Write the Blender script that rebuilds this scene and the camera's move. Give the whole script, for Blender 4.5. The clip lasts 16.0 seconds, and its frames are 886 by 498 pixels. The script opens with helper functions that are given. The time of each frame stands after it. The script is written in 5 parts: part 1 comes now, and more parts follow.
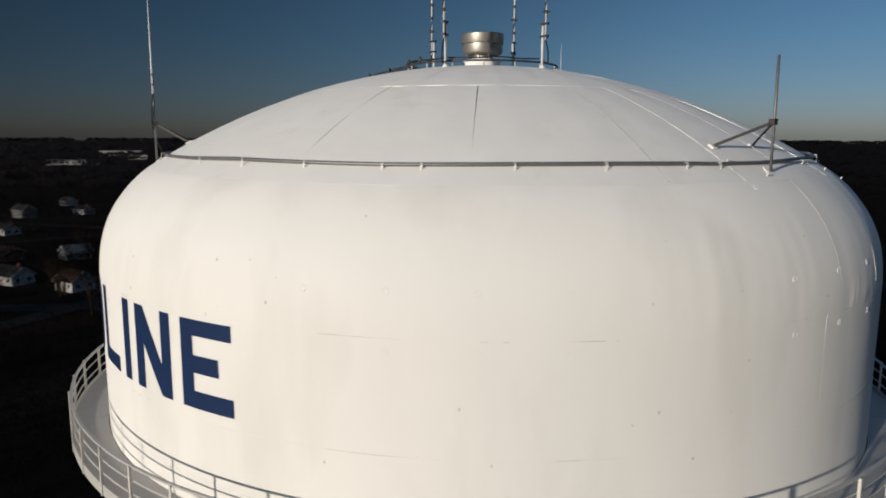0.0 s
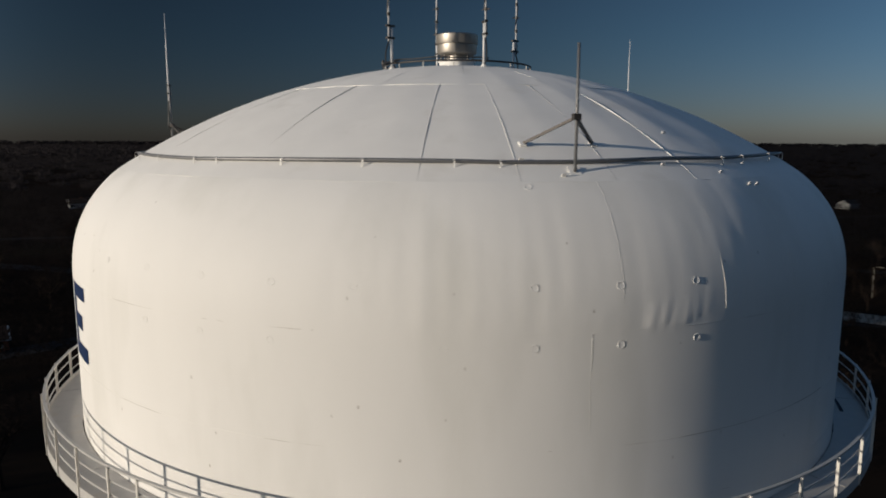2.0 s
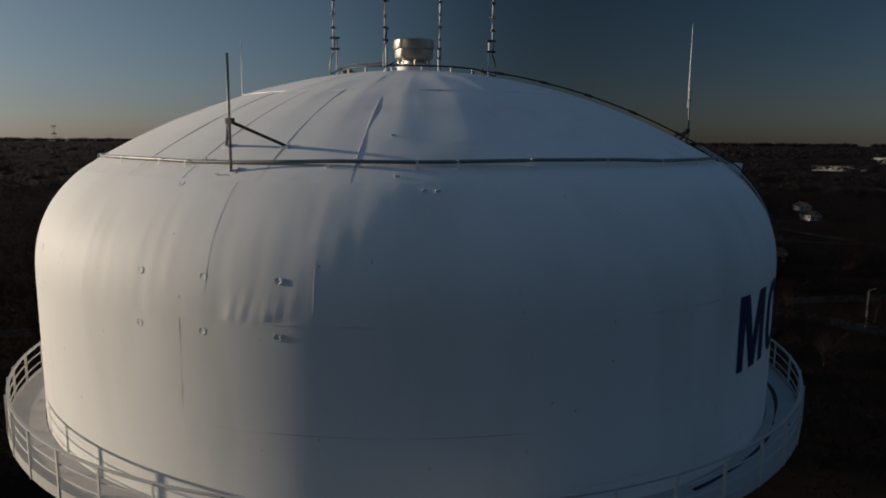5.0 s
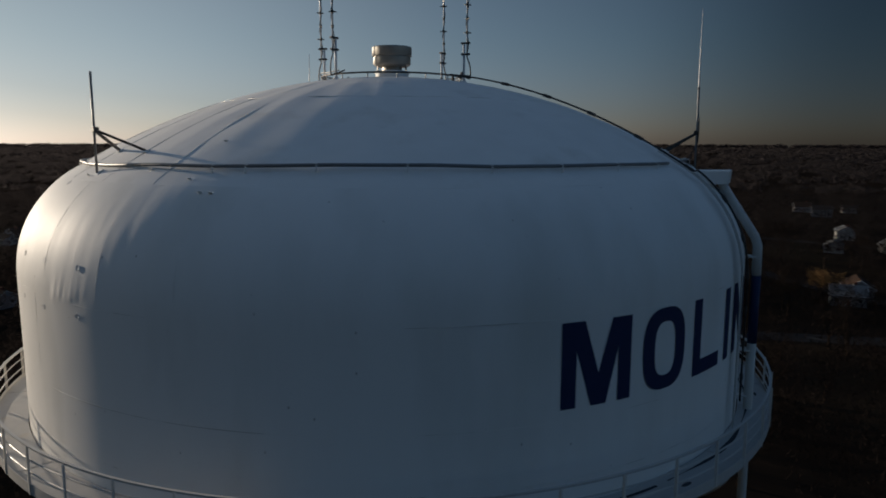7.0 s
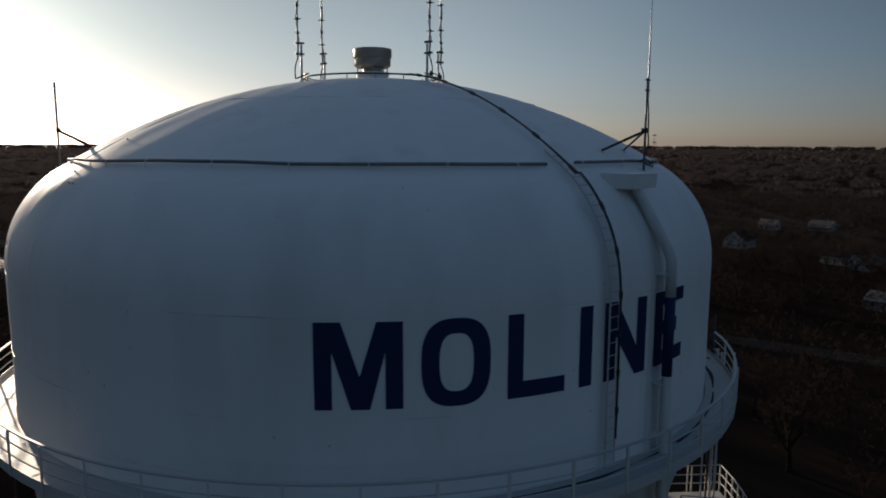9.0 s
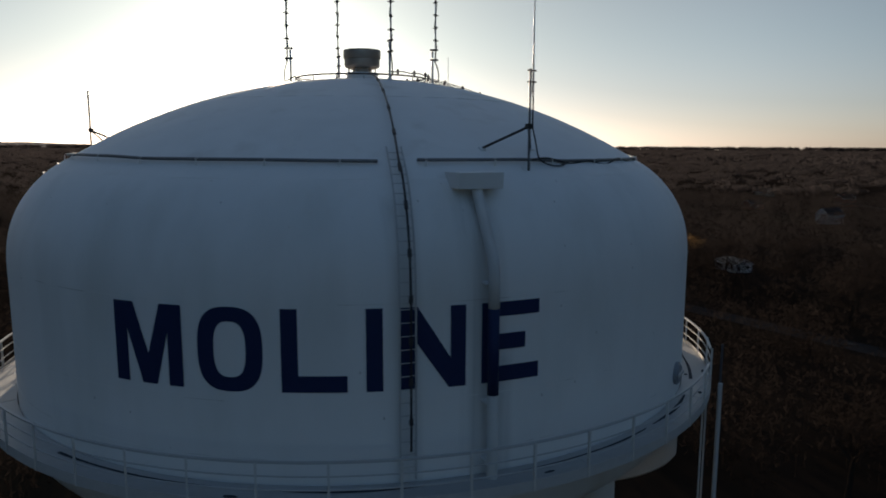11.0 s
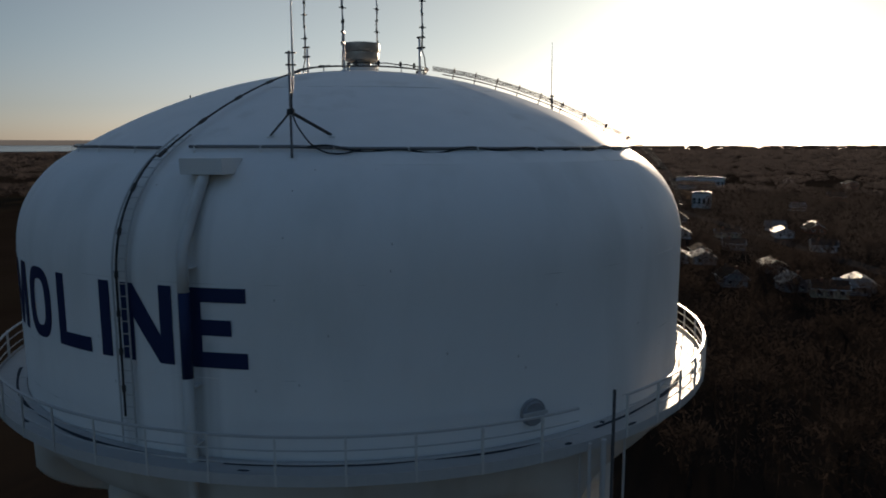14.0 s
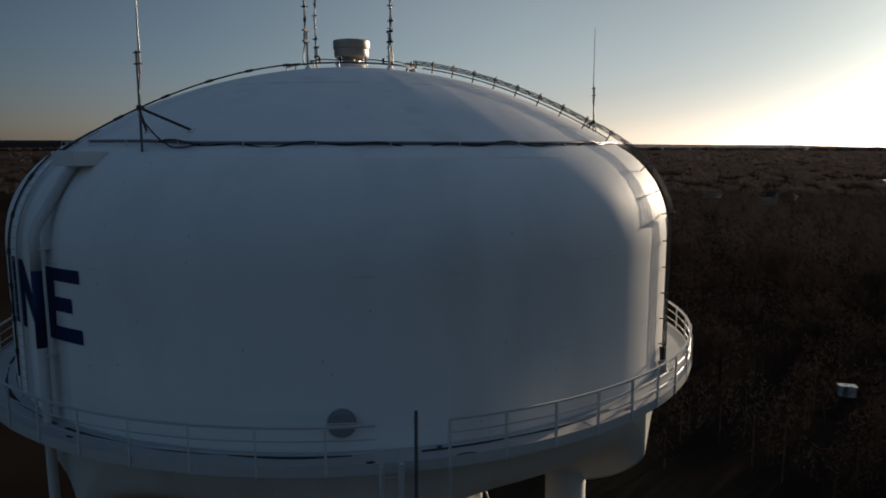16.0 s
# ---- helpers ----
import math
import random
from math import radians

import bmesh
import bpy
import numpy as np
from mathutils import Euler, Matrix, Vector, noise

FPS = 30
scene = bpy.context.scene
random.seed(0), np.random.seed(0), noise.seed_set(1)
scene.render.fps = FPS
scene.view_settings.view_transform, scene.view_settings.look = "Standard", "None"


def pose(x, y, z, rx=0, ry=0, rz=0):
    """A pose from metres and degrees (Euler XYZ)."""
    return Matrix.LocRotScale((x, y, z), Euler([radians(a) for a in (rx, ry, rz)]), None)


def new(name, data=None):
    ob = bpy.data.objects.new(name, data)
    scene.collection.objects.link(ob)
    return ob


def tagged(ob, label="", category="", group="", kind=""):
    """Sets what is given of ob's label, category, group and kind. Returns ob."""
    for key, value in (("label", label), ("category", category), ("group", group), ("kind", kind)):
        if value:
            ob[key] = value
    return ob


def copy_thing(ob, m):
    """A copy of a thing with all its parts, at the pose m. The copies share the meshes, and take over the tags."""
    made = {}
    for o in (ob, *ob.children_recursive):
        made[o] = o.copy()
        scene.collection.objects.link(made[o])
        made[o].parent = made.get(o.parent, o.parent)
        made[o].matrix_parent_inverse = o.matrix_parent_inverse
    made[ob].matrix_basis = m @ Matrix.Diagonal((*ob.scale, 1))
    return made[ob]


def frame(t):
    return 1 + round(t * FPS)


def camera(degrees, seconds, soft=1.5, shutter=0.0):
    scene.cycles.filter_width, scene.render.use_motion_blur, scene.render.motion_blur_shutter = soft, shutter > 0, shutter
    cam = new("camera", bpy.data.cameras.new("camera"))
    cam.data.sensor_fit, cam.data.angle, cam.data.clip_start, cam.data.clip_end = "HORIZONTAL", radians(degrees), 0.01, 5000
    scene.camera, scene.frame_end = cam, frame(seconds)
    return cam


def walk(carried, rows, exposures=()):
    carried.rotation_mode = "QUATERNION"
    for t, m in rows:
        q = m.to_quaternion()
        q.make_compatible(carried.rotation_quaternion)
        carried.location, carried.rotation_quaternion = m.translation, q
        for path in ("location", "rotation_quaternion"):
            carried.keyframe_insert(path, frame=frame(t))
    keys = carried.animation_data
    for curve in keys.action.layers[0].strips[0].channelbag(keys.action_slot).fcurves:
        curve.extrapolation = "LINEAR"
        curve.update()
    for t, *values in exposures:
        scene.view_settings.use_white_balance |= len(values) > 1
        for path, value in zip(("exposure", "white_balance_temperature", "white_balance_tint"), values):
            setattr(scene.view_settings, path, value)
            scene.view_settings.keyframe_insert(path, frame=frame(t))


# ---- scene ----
cam = camera(63.44, 16.0, soft=1.8, shutter=0.4)
PATH = [
    (0.0, pose(12.302, -20.031, 44.699, 81.058, -0.209, 34.597)),
    (0.5, pose(14.468, -18.546, 44.708, 81.226, -0.281, 40.635)),
    (1.0, pose(16.455, -16.864, 44.689, 81.311, -0.288, 46.563)),
    (1.5, pose(18.275, -14.968, 44.648, 81.331, -0.260, 52.433)),
    (2.0, pose(19.908, -12.867, 44.588, 81.306, -0.208, 58.176)),
    (2.5, pose(21.254, -10.682, 44.563, 81.284, -0.177, 64.003)),
    (3.0, pose(22.371, -8.342, 44.568, 81.251, -0.191, 69.652)),
    (3.5, pose(23.259, -5.893, 44.600, 81.212, -0.267, 75.232)),
    (4.0, pose(23.857, -3.389, 44.641, 81.161, -0.389, 80.732)),
    (4.5, pose(24.318, -0.856, 44.679, 81.148, -0.451, 86.215)),
    (5.0, pose(24.489, 1.718, 44.708, 81.192, -0.420, 91.701)),
    (5.5, pose(24.342, 4.309, 44.730, 81.267, -0.336, 97.244)),
    (6.0, pose(23.850, 6.892, 44.745, 81.348, -0.236, 102.900)),
    (6.5, pose(22.983, 9.442, 44.753, 81.410, -0.159, 108.725)),
    (7.0, pose(21.921, 11.967, 44.758, 81.453, -0.107, 114.653)),
    (7.5, pose(20.635, 14.331, 44.732, 81.482, -0.086, 120.533)),
    (8.0, pose(19.152, 16.564, 44.688, 81.498, -0.096, 126.181)),
    (8.5, pose(17.457, 18.634, 44.679, 81.538, -0.132, 131.606)),
    (9.0, pose(15.617, 20.431, 44.687, 81.569, -0.171, 137.111)),
    (9.5, pose(13.625, 22.147, 44.689, 81.592, -0.208, 142.674)),
    (10.0, pose(11.373, 23.661, 44.678, 81.599, -0.233, 148.340)),
    (10.5, pose(8.926, 24.912, 44.652, 81.601, -0.239, 154.089)),
    (11.0, pose(6.348, 25.842, 44.608, 81.602, -0.215, 159.901)),
    (11.5, pose(3.703, 26.390, 44.546, 81.612, -0.152, 165.756)),
    (12.0, pose(1.046, 26.727, 44.472, 81.628, -0.066, 171.626)),
    (12.5, pose(-1.625, 26.857, 44.400, 81.626, 0.040, 177.367)),
    (13.0, pose(-4.303, 26.697, 44.365, 81.642, 0.128, 183.069)),
    (13.5, pose(-6.945, 26.238, 44.317, 81.615, 0.137, 188.657)),
    (14.0, pose(-9.489, 25.491, 44.286, 81.606, 0.090, 194.135)),
    (14.5, pose(-11.944, 24.508, 44.253, 81.609, 0.030, 199.545)),
    (15.0, pose(-14.315, 23.288, 44.212, 81.629, -0.015, 204.910)),
    (15.5, pose(-16.574, 21.794, 44.161, 81.664, -0.023, 210.258)),
    (16.0, pose(-18.642, 20.086, 44.109, 81.730, 0.034, 215.796)),
]
walk(cam, PATH, exposures=[(0.0, -0.26, 6250, 9), (2.0, -0.22, 6500, 9.5), (4.0, -0.20, 6850, 10), (7.0, 0.0, 7000, 10.5), (9.0, 0.16, 7250, 13),
                           (11.5, 0.37, 7500, 13), (14.0, 0.40, 7750, 14), (15.0, 0.36, 7700, 14), (15.5, 0.30, 7650, 14), (16.0, 0.08, 7400, 12)])

# ---- light ----
SUN_AZ, SUN_EL = 353.7, 8.5          # bearing of the sun round the tower, and its height
sa, se = radians(SUN_AZ), radians(SUN_EL)
SUN_DIR = Vector((math.sin(sa) * math.cos(se), -math.cos(sa) * math.cos(se), math.sin(se)))
sun = new("sun", bpy.data.lights.new("sun", "SUN"))
sun.data.energy, sun.data.angle, sun.data.color = 4.3, radians(1.2), (1.0, 0.885, 0.745)
sun.rotation_mode = "QUATERNION"
sun.rotation_quaternion = SUN_DIR.to_track_quat("Z", "Y")

world = bpy.data.worlds.new("dusk_sky")
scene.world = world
world.use_nodes = True
wn, wl = world.node_tree.nodes, world.node_tree.links
wn.clear()
sky = wn.new("ShaderNodeTexSky")
sky.sky_type, sky.sun_disc = "NISHITA", False
sky.sun_elevation, sky.altitude, sky.air_density, sky.dust_density, sky.ozone_density = radians(SUN_EL), 600, 0.72, 0.9, 2.3
sky.sun_rotation = math.atan2(SUN_DIR.x, SUN_DIR.y)
back = wn.new("ShaderNodeBackground")
back.inputs["Strength"].default_value = 0.115
wout = wn.new("ShaderNodeOutputWorld")
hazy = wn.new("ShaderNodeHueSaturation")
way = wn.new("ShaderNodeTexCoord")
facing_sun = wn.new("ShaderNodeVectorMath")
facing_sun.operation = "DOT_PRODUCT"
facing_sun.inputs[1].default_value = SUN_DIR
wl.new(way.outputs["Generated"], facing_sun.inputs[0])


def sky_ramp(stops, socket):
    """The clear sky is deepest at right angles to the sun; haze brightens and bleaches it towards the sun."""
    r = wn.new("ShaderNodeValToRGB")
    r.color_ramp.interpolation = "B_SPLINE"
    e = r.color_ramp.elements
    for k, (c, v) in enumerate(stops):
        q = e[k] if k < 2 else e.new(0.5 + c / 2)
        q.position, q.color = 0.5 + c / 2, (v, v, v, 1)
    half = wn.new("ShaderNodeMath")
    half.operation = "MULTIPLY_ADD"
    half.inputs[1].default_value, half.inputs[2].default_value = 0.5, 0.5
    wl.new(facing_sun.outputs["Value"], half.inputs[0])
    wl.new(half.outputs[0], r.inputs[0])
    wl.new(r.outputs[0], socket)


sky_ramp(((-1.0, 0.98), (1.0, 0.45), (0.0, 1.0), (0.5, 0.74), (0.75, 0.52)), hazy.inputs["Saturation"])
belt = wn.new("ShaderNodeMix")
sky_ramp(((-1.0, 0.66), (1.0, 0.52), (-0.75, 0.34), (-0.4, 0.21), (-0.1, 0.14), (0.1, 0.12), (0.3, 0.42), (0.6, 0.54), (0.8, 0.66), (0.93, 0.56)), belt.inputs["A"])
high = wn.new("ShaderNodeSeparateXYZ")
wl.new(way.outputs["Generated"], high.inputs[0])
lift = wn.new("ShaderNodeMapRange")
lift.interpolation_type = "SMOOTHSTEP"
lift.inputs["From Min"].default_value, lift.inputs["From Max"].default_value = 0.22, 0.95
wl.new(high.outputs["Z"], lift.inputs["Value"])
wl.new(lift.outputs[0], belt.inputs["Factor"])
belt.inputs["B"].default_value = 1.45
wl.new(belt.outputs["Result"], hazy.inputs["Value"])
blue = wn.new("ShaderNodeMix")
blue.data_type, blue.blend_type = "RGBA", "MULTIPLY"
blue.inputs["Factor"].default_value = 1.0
dusk = wn.new("ShaderNodeMix")         # a mauve band of dust low on the horizon, clear blue above
dusk.data_type = "RGBA"
dusk.inputs["B"].default_value = (0.87, 1.0, 1.04, 1)
dust = wn.new("ShaderNodeMix")         # the dust looks cream towards the sun
dust.data_type = "RGBA"
dust.inputs["A"].default_value, dust.inputs["B"].default_value = (1.06, 0.93, 1.02, 1), (0.985, 0.975, 1.04, 1)
near_sun = wn.new("ShaderNodeMapRange")
near_sun.interpolation_type = "SMOOTHSTEP"
near_sun.inputs["From Min"].default_value, near_sun.inputs["From Max"].default_value = 0.2, 0.85
wl.new(facing_sun.outputs["Value"], near_sun.inputs["Value"])
wl.new(near_sun.outputs[0], dust.inputs["Factor"])
wl.new(dust.outputs["Result"], dusk.inputs["A"])
rise = wn.new("ShaderNodeMapRange")
rise.interpolation_type = "SMOOTHSTEP"
rise.inputs["From Min"].default_value, rise.inputs["From Max"].default_value = -0.01, 0.15
wl.new(high.outputs["Z"], rise.inputs["Value"])
wl.new(rise.outputs[0], dusk.inputs["Factor"])
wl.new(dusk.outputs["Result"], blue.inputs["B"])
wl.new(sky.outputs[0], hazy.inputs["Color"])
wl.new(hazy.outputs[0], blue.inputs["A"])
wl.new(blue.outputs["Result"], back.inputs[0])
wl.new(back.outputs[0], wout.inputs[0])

# ---- materials ----
def material(name, colour, rough=0.5, metal=0.0, grain=0.0, grain_scale=8.0, stretch=(1, 1, 1), stain=None, stain_at=0.55,
             stain_scale=1.0, bump=0.0, bump_scale=40.0, gloss_var=0.0, spec=0.5, per_object=0.0, per_island=0.0, stain_hard=0.12):
    m = bpy.data.materials.new(name)
    m.use_nodes = True
    n, l = m.node_tree.nodes, m.node_tree.links
    b = n["Principled BSDF"]
    b.inputs["Roughness"].default_value, b.inputs["Metallic"].default_value = rough, metal
    b.inputs["Specular IOR Level"].default_value = spec
    tc = n.new("ShaderNodeTexCoord")
    mp = n.new("ShaderNodeMapping")
    mp.inputs["Scale"].default_value = stretch
    l.new(tc.outputs["Object"], mp.inputs["Vector"])
    rgb = n.new("ShaderNodeRGB")
    rgb.outputs[0].default_value = (*colour, 1)
    out = rgb.outputs[0]

    def noisy(scale, detail=5.0, vec=mp):
        t = n.new("ShaderNodeTexNoise")
        t.inputs["Scale"].default_value, t.inputs["Detail"].default_value = scale, detail
        l.new(vec.outputs[0] if vec is mp else vec.outputs["Object"], t.inputs["Vector"])
        return t

    def shade(source, low, high):
        nonlocal out
        r = n.new("ShaderNodeMapRange")
        r.inputs["To Min"].default_value, r.inputs["To Max"].default_value = low, high
        l.new(source, r.inputs["Value"])
        x = n.new("ShaderNodeMix")
        x.data_type, x.blend_type = "RGBA", "MULTIPLY"
        x.inputs["Factor"].default_value = 1.0
        l.new(out, x.inputs["A"])
        l.new(r.outputs[0], x.inputs["B"])
        out = x.outputs["Result"]

    if grain:
        g = noisy(grain_scale, 6.0)
        shade(g.outputs["Fac"], 1 - grain, 1 + grain)
    if per_object:
        o = n.new("ShaderNodeObjectInfo")
        shade(o.outputs["Random"], 1 - per_object, 1 + per_object)
    if per_island:
        o = n.new("ShaderNodeNewGeometry")
        shade(o.outputs["Random Per Island"], 1 - per_island, 1 + per_island)
    if stain:
        s = noisy(stain_scale, 7.0)
        r = n.new("ShaderNodeMapRange")
        r.inputs["From Min"].default_value, r.inputs["From Max"].default_value = stain_at, stain_at + stain_hard
        l.new(s.outputs["Fac"], r.inputs["Value"])
        x = n.new("ShaderNodeMix")
        x.data_type = "RGBA"
        x.inputs["B"].default_value = (*stain, 1)
        l.new(r.outputs[0], x.inputs["Factor"])
        l.new(out, x.inputs["A"])
        out = x.outputs["Result"]
    l.new(out, b.inputs["Base Color"])
    if gloss_var:
        g = noisy(0.6, 4.0)
        r = n.new("ShaderNodeMapRange")
        r.inputs["To Min"].default_value, r.inputs["To Max"].default_value = rough - gloss_var, rough + gloss_var
        l.new(g.outputs["Fac"], r.inputs["Value"])
        l.new(r.outputs[0], b.inputs["Roughness"])
    if bump:
        g = noisy(bump_scale, 4.0, tc)
        k = n.new("ShaderNodeBump")
        k.inputs["Strength"].default_value, k.inputs["Distance"].default_value = bump, 0.02
        l.new(g.outputs["Fac"], k.inputs["Height"])
        l.new(k.outputs[0], b.inputs["Normal"])
    return m


WHITE = material("white_tank_paint", (0.79, 0.77, 0.735), 0.57, grain=0.035, grain_scale=0.9, stretch=(1, 1, 0.30),
                 stain=(0.66, 0.645, 0.60), stain_at=0.50, stain_scale=0.55, stain_hard=0.35, bump=0.05, bump_scale=26, gloss_var=0.06, spec=0.10)
ROOFW = material("white_roof_paint", (0.78, 0.76, 0.725), 0.56, grain=0.06, grain_scale=1.3,
                 stain=(0.63, 0.60, 0.55), stain_at=0.58, stain_scale=0.8, stain_hard=0.25, bump=0.06, bump_scale=22, gloss_var=0.06, spec=0.14)
# darker, blotched white for the bowl, columns, riser and lower overflow pipe
BOWLW = material("darker_blotched_white_paint", (0.56, 0.53, 0.48), 0.6, grain=0.1, grain_scale=0.7, stretch=(1, 1, 0.3), stain=(0.40, 0.36, 0.30), stain_at=0.52, stain_scale=0.6, stain_hard=0.3, spec=0.2)
SEAM = material("painted_weld_bead", (0.76, 0.74, 0.69), 0.42, grain=0.15, grain_scale=6.0, bump=0.4, bump_scale=60)
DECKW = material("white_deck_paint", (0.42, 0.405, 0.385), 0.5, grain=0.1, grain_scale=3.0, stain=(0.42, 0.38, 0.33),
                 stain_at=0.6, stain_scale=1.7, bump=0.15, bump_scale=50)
RAILW = material("white_rail_paint", (0.48, 0.465, 0.44), 0.45, grain=0.1, grain_scale=5.0, stain=(0.40, 0.33, 0.27),
                 stain_at=0.68, stain_scale=5.0, bump=0.1, bump_scale=70)
POSTM = material("weathered_post_paint", (0.62, 0.59, 0.54), 0.55, grain=0.2, grain_scale=5.0, stain=(0.17, 0.12, 0.09), stain_at=0.6, stain_scale=6.0)
BLUE = material("blue_sign_paint", (0.010, 0.025, 0.077), 0.5, grain=0.12, grain_scale=3.0, bump=0.08, bump_scale=30, spec=0.2)
GALV = material("galvanised_steel", (0.19, 0.19, 0.19), 0.5, 0.5, grain=0.2, grain_scale=9.0, bump=0.1, bump_scale=50)
STEEL = material("brushed_stainless_steel", (0.36, 0.33, 0.29), 0.46, 0.75, grain=0.1, grain_scale=4.0, stretch=(1, 1, 12),
                 bump=0.05, bump_scale=30)
BLACK = material("black_cable_sheath", (0.012, 0.012, 0.013), 0.45, grain=0.2, grain_scale=20.0)
DARKST = material("weathered_dark_steel", (0.055, 0.05, 0.047), 0.55, 0.4, grain=0.25, grain_scale=12.0)
FIBRE = material("white_fibreglass_whip", (0.62, 0.62, 0.62), 0.4, grain=0.05, grain_scale=5.0)
HATCH = material("grey_hatch_paint", (0.25, 0.26, 0.27), 0.5, grain=0.15, grain_scale=6.0)
DIRTY = material("grimy_weld_bead", (0.76, 0.74, 0.69), 0.5, grain=0.1, grain_scale=4.0, stretch=(1, 1, 1), stain=(0.42, 0.39, 0.34), stain_at=0.53,
                 stain_scale=0.45, stain_hard=0.06)

# laps whose edge turns from the sun: their shade is put into the colour
SHADE_LAP = material("lap_joint_painted_shade", (0.48, 0.46, 0.44), 0.6, grain=0.3, grain_scale=3.0, stain=(0.26, 0.25, 0.24), stain_at=0.48, stain_scale=1.5, stain_hard=0.2)


def mildew(m):
    """Grey streaks that run down below the overflow box and the ladder."""
    n, l = m.node_tree.nodes, m.node_tree.links
    b = n["Principled BSDF"]
    tc = n.new("ShaderNodeTexCoord")
    xyz = n.new("ShaderNodeSeparateXYZ")
    l.new(tc.outputs["Object"], xyz.inputs[0])

    def ramp(source, a, b2, lo, hi):
        r = n.new("ShaderNodeMapRange")
        r.inputs["From Min"].default_value, r.inputs["From Max"].default_value = a, b2
        r.inputs["To Min"].default_value, r.inputs["To Max"].default_value = lo, hi
        l.new(source, r.inputs["Value"])
        return r.outputs[0]

    def calc(op, a, b2):
        x = n.new("ShaderNodeMath")
        x.operation = op
        for s, v in zip(x.inputs, (a, b2)):
            if isinstance(v, (int, float)):
                s.default_value = v
            else:
                l.new(v, s)
        return x.outputs[0]

    mp = n.new("ShaderNodeMapping")
    mp.inputs["Scale"].default_value = (3.0, 1.0, 0.10)
    l.new(tc.outputs["Object"], mp.inputs["Vector"])
    t = n.new("ShaderNodeTexNoise")
    t.inputs["Scale"].default_value, t.inputs["Detail"].default_value = 1.6, 6.0
    l.new(mp.outputs[0], t.inputs["Vector"])
    streak = ramp(t.outputs["Fac"], 0.38, 0.72, 0.0, 1.0)
    back = ramp(xyz.outputs["Y"], 6.0, 8.0, 0.0, 1.0)
    total = None
    for x0, half, top, amount in ((0.05, 0.62, 43.6, 0.30), (1.85, 0.42, 43.5, 0.22), (-0.45, 0.30, 40.0, 0.25)):
        across = ramp(calc("ABSOLUTE", calc("SUBTRACT", xyz.outputs["X"], x0), 0), half * 0.35, half, amount, 0.0)
        down = ramp(xyz.outputs["Z"], top - 0.3, top, 1.0, 0.0)
        v = calc("MULTIPLY", calc("MULTIPLY", across, down), back)
        total = v if total is None else calc("MAXIMUM", total, v)
    fac = calc("MULTIPLY", total, calc("ADD", streak, 0.35))
    x = n.new("ShaderNodeMix")
    x.data_type = "RGBA"
    x.inputs["B"].default_value = (0.16, 0.165, 0.15, 1)
    src = b.inputs["Base Color"].links[0].from_socket
    l.new(fac, x.inputs["Factor"])
    l.new(src, x.inputs["A"])
    l.new(x.outputs["Result"], b.inputs["Base Color"])


def specks(m):
    """Sparse chips and short rust runs in the paint."""
    n, l = m.node_tree.nodes, m.node_tree.links
    b = n["Principled BSDF"]
    tc = n.new("ShaderNodeTexCoord")
    mp = n.new("ShaderNodeMapping")
    mp.inputs["Scale"].default_value = (1.0, 1.0, 0.55)
    l.new(tc.outputs["Object"], mp.inputs["Vector"])
    v = n.new("ShaderNodeTexVoronoi")
    v.inputs["Scale"].default_value = 6.0
    l.new(mp.outputs[0], v.inputs["Vector"])
    parts = n.new("ShaderNodeSeparateColor")
    l.new(v.outputs["Color"], parts.inputs[0])
    near = n.new("ShaderNodeMapRange")
    near.inputs["From Min"].default_value, near.inputs["From Max"].default_value = 0.15, 0.08
    l.new(v.outputs["Distance"], near.inputs["Value"])
    rare = n.new("ShaderNodeMapRange")
    rare.inputs["From Min"].default_value, rare.inputs["From Max"].default_value = 0.045, 0.03
    l.new(parts.outputs["Red"], rare.inputs["Value"])
    both = n.new("ShaderNodeMath")
    both.operation = "MULTIPLY"
    l.new(near.outputs[0], both.inputs[0])
    l.new(rare.outputs[0], both.inputs[1])
    some = n.new("ShaderNodeMath")
    some.operation = "MULTIPLY"
    some.inputs[1].default_value = 0.6
    l.new(both.outputs[0], some.inputs[0])
    x = n.new("ShaderNodeMix")
    x.data_type = "RGBA"
    x.inputs["B"].default_value = (0.26, 0.22, 0.18, 1)
    l.new(some.outputs[0], x.inputs["Factor"])
    l.new(b.inputs["Base Color"].links[0].from_socket, x.inputs["A"])
    l.new(x.outputs["Result"], b.inputs["Base Color"])


mildew(WHITE)
specks(WHITE)
for m in (WHITE, ROOFW):
    m.node_tree.nodes["Principled BSDF"].inputs["Diffuse Roughness"].default_value = 0.15     # chalky old paint

# ---- building helpers ----
S, Z0 = 11.4, 29.0                     # tank radius, and the height from which tank heights count
DOME_TOP, DOME_R, DOME_Q, KN_Z, KN_B, KN_C, KN_N = 1.5668, 1.5182, 0.0271, 1.0517, 0.4047, 0.2078, 2.3695


def prof(r):
    """Height of the tank's skin at the distance r from the axis (tank radii)."""
    dome = DOME_TOP - (DOME_R - math.sqrt(max(DOME_R ** 2 - r * r, 0))) + DOME_Q * r ** 4
    u = min(max((r - KN_C) / (1 - KN_C), 0), 1)
    knuckle = KN_Z + KN_B * (1 - u ** KN_N) ** (1 / KN_N)
    return min(dome, knuckle) - 0.0015 * math.log(1 + math.exp(-abs(dome - knuckle) / 0.0015)) if r > 0.84 else dome


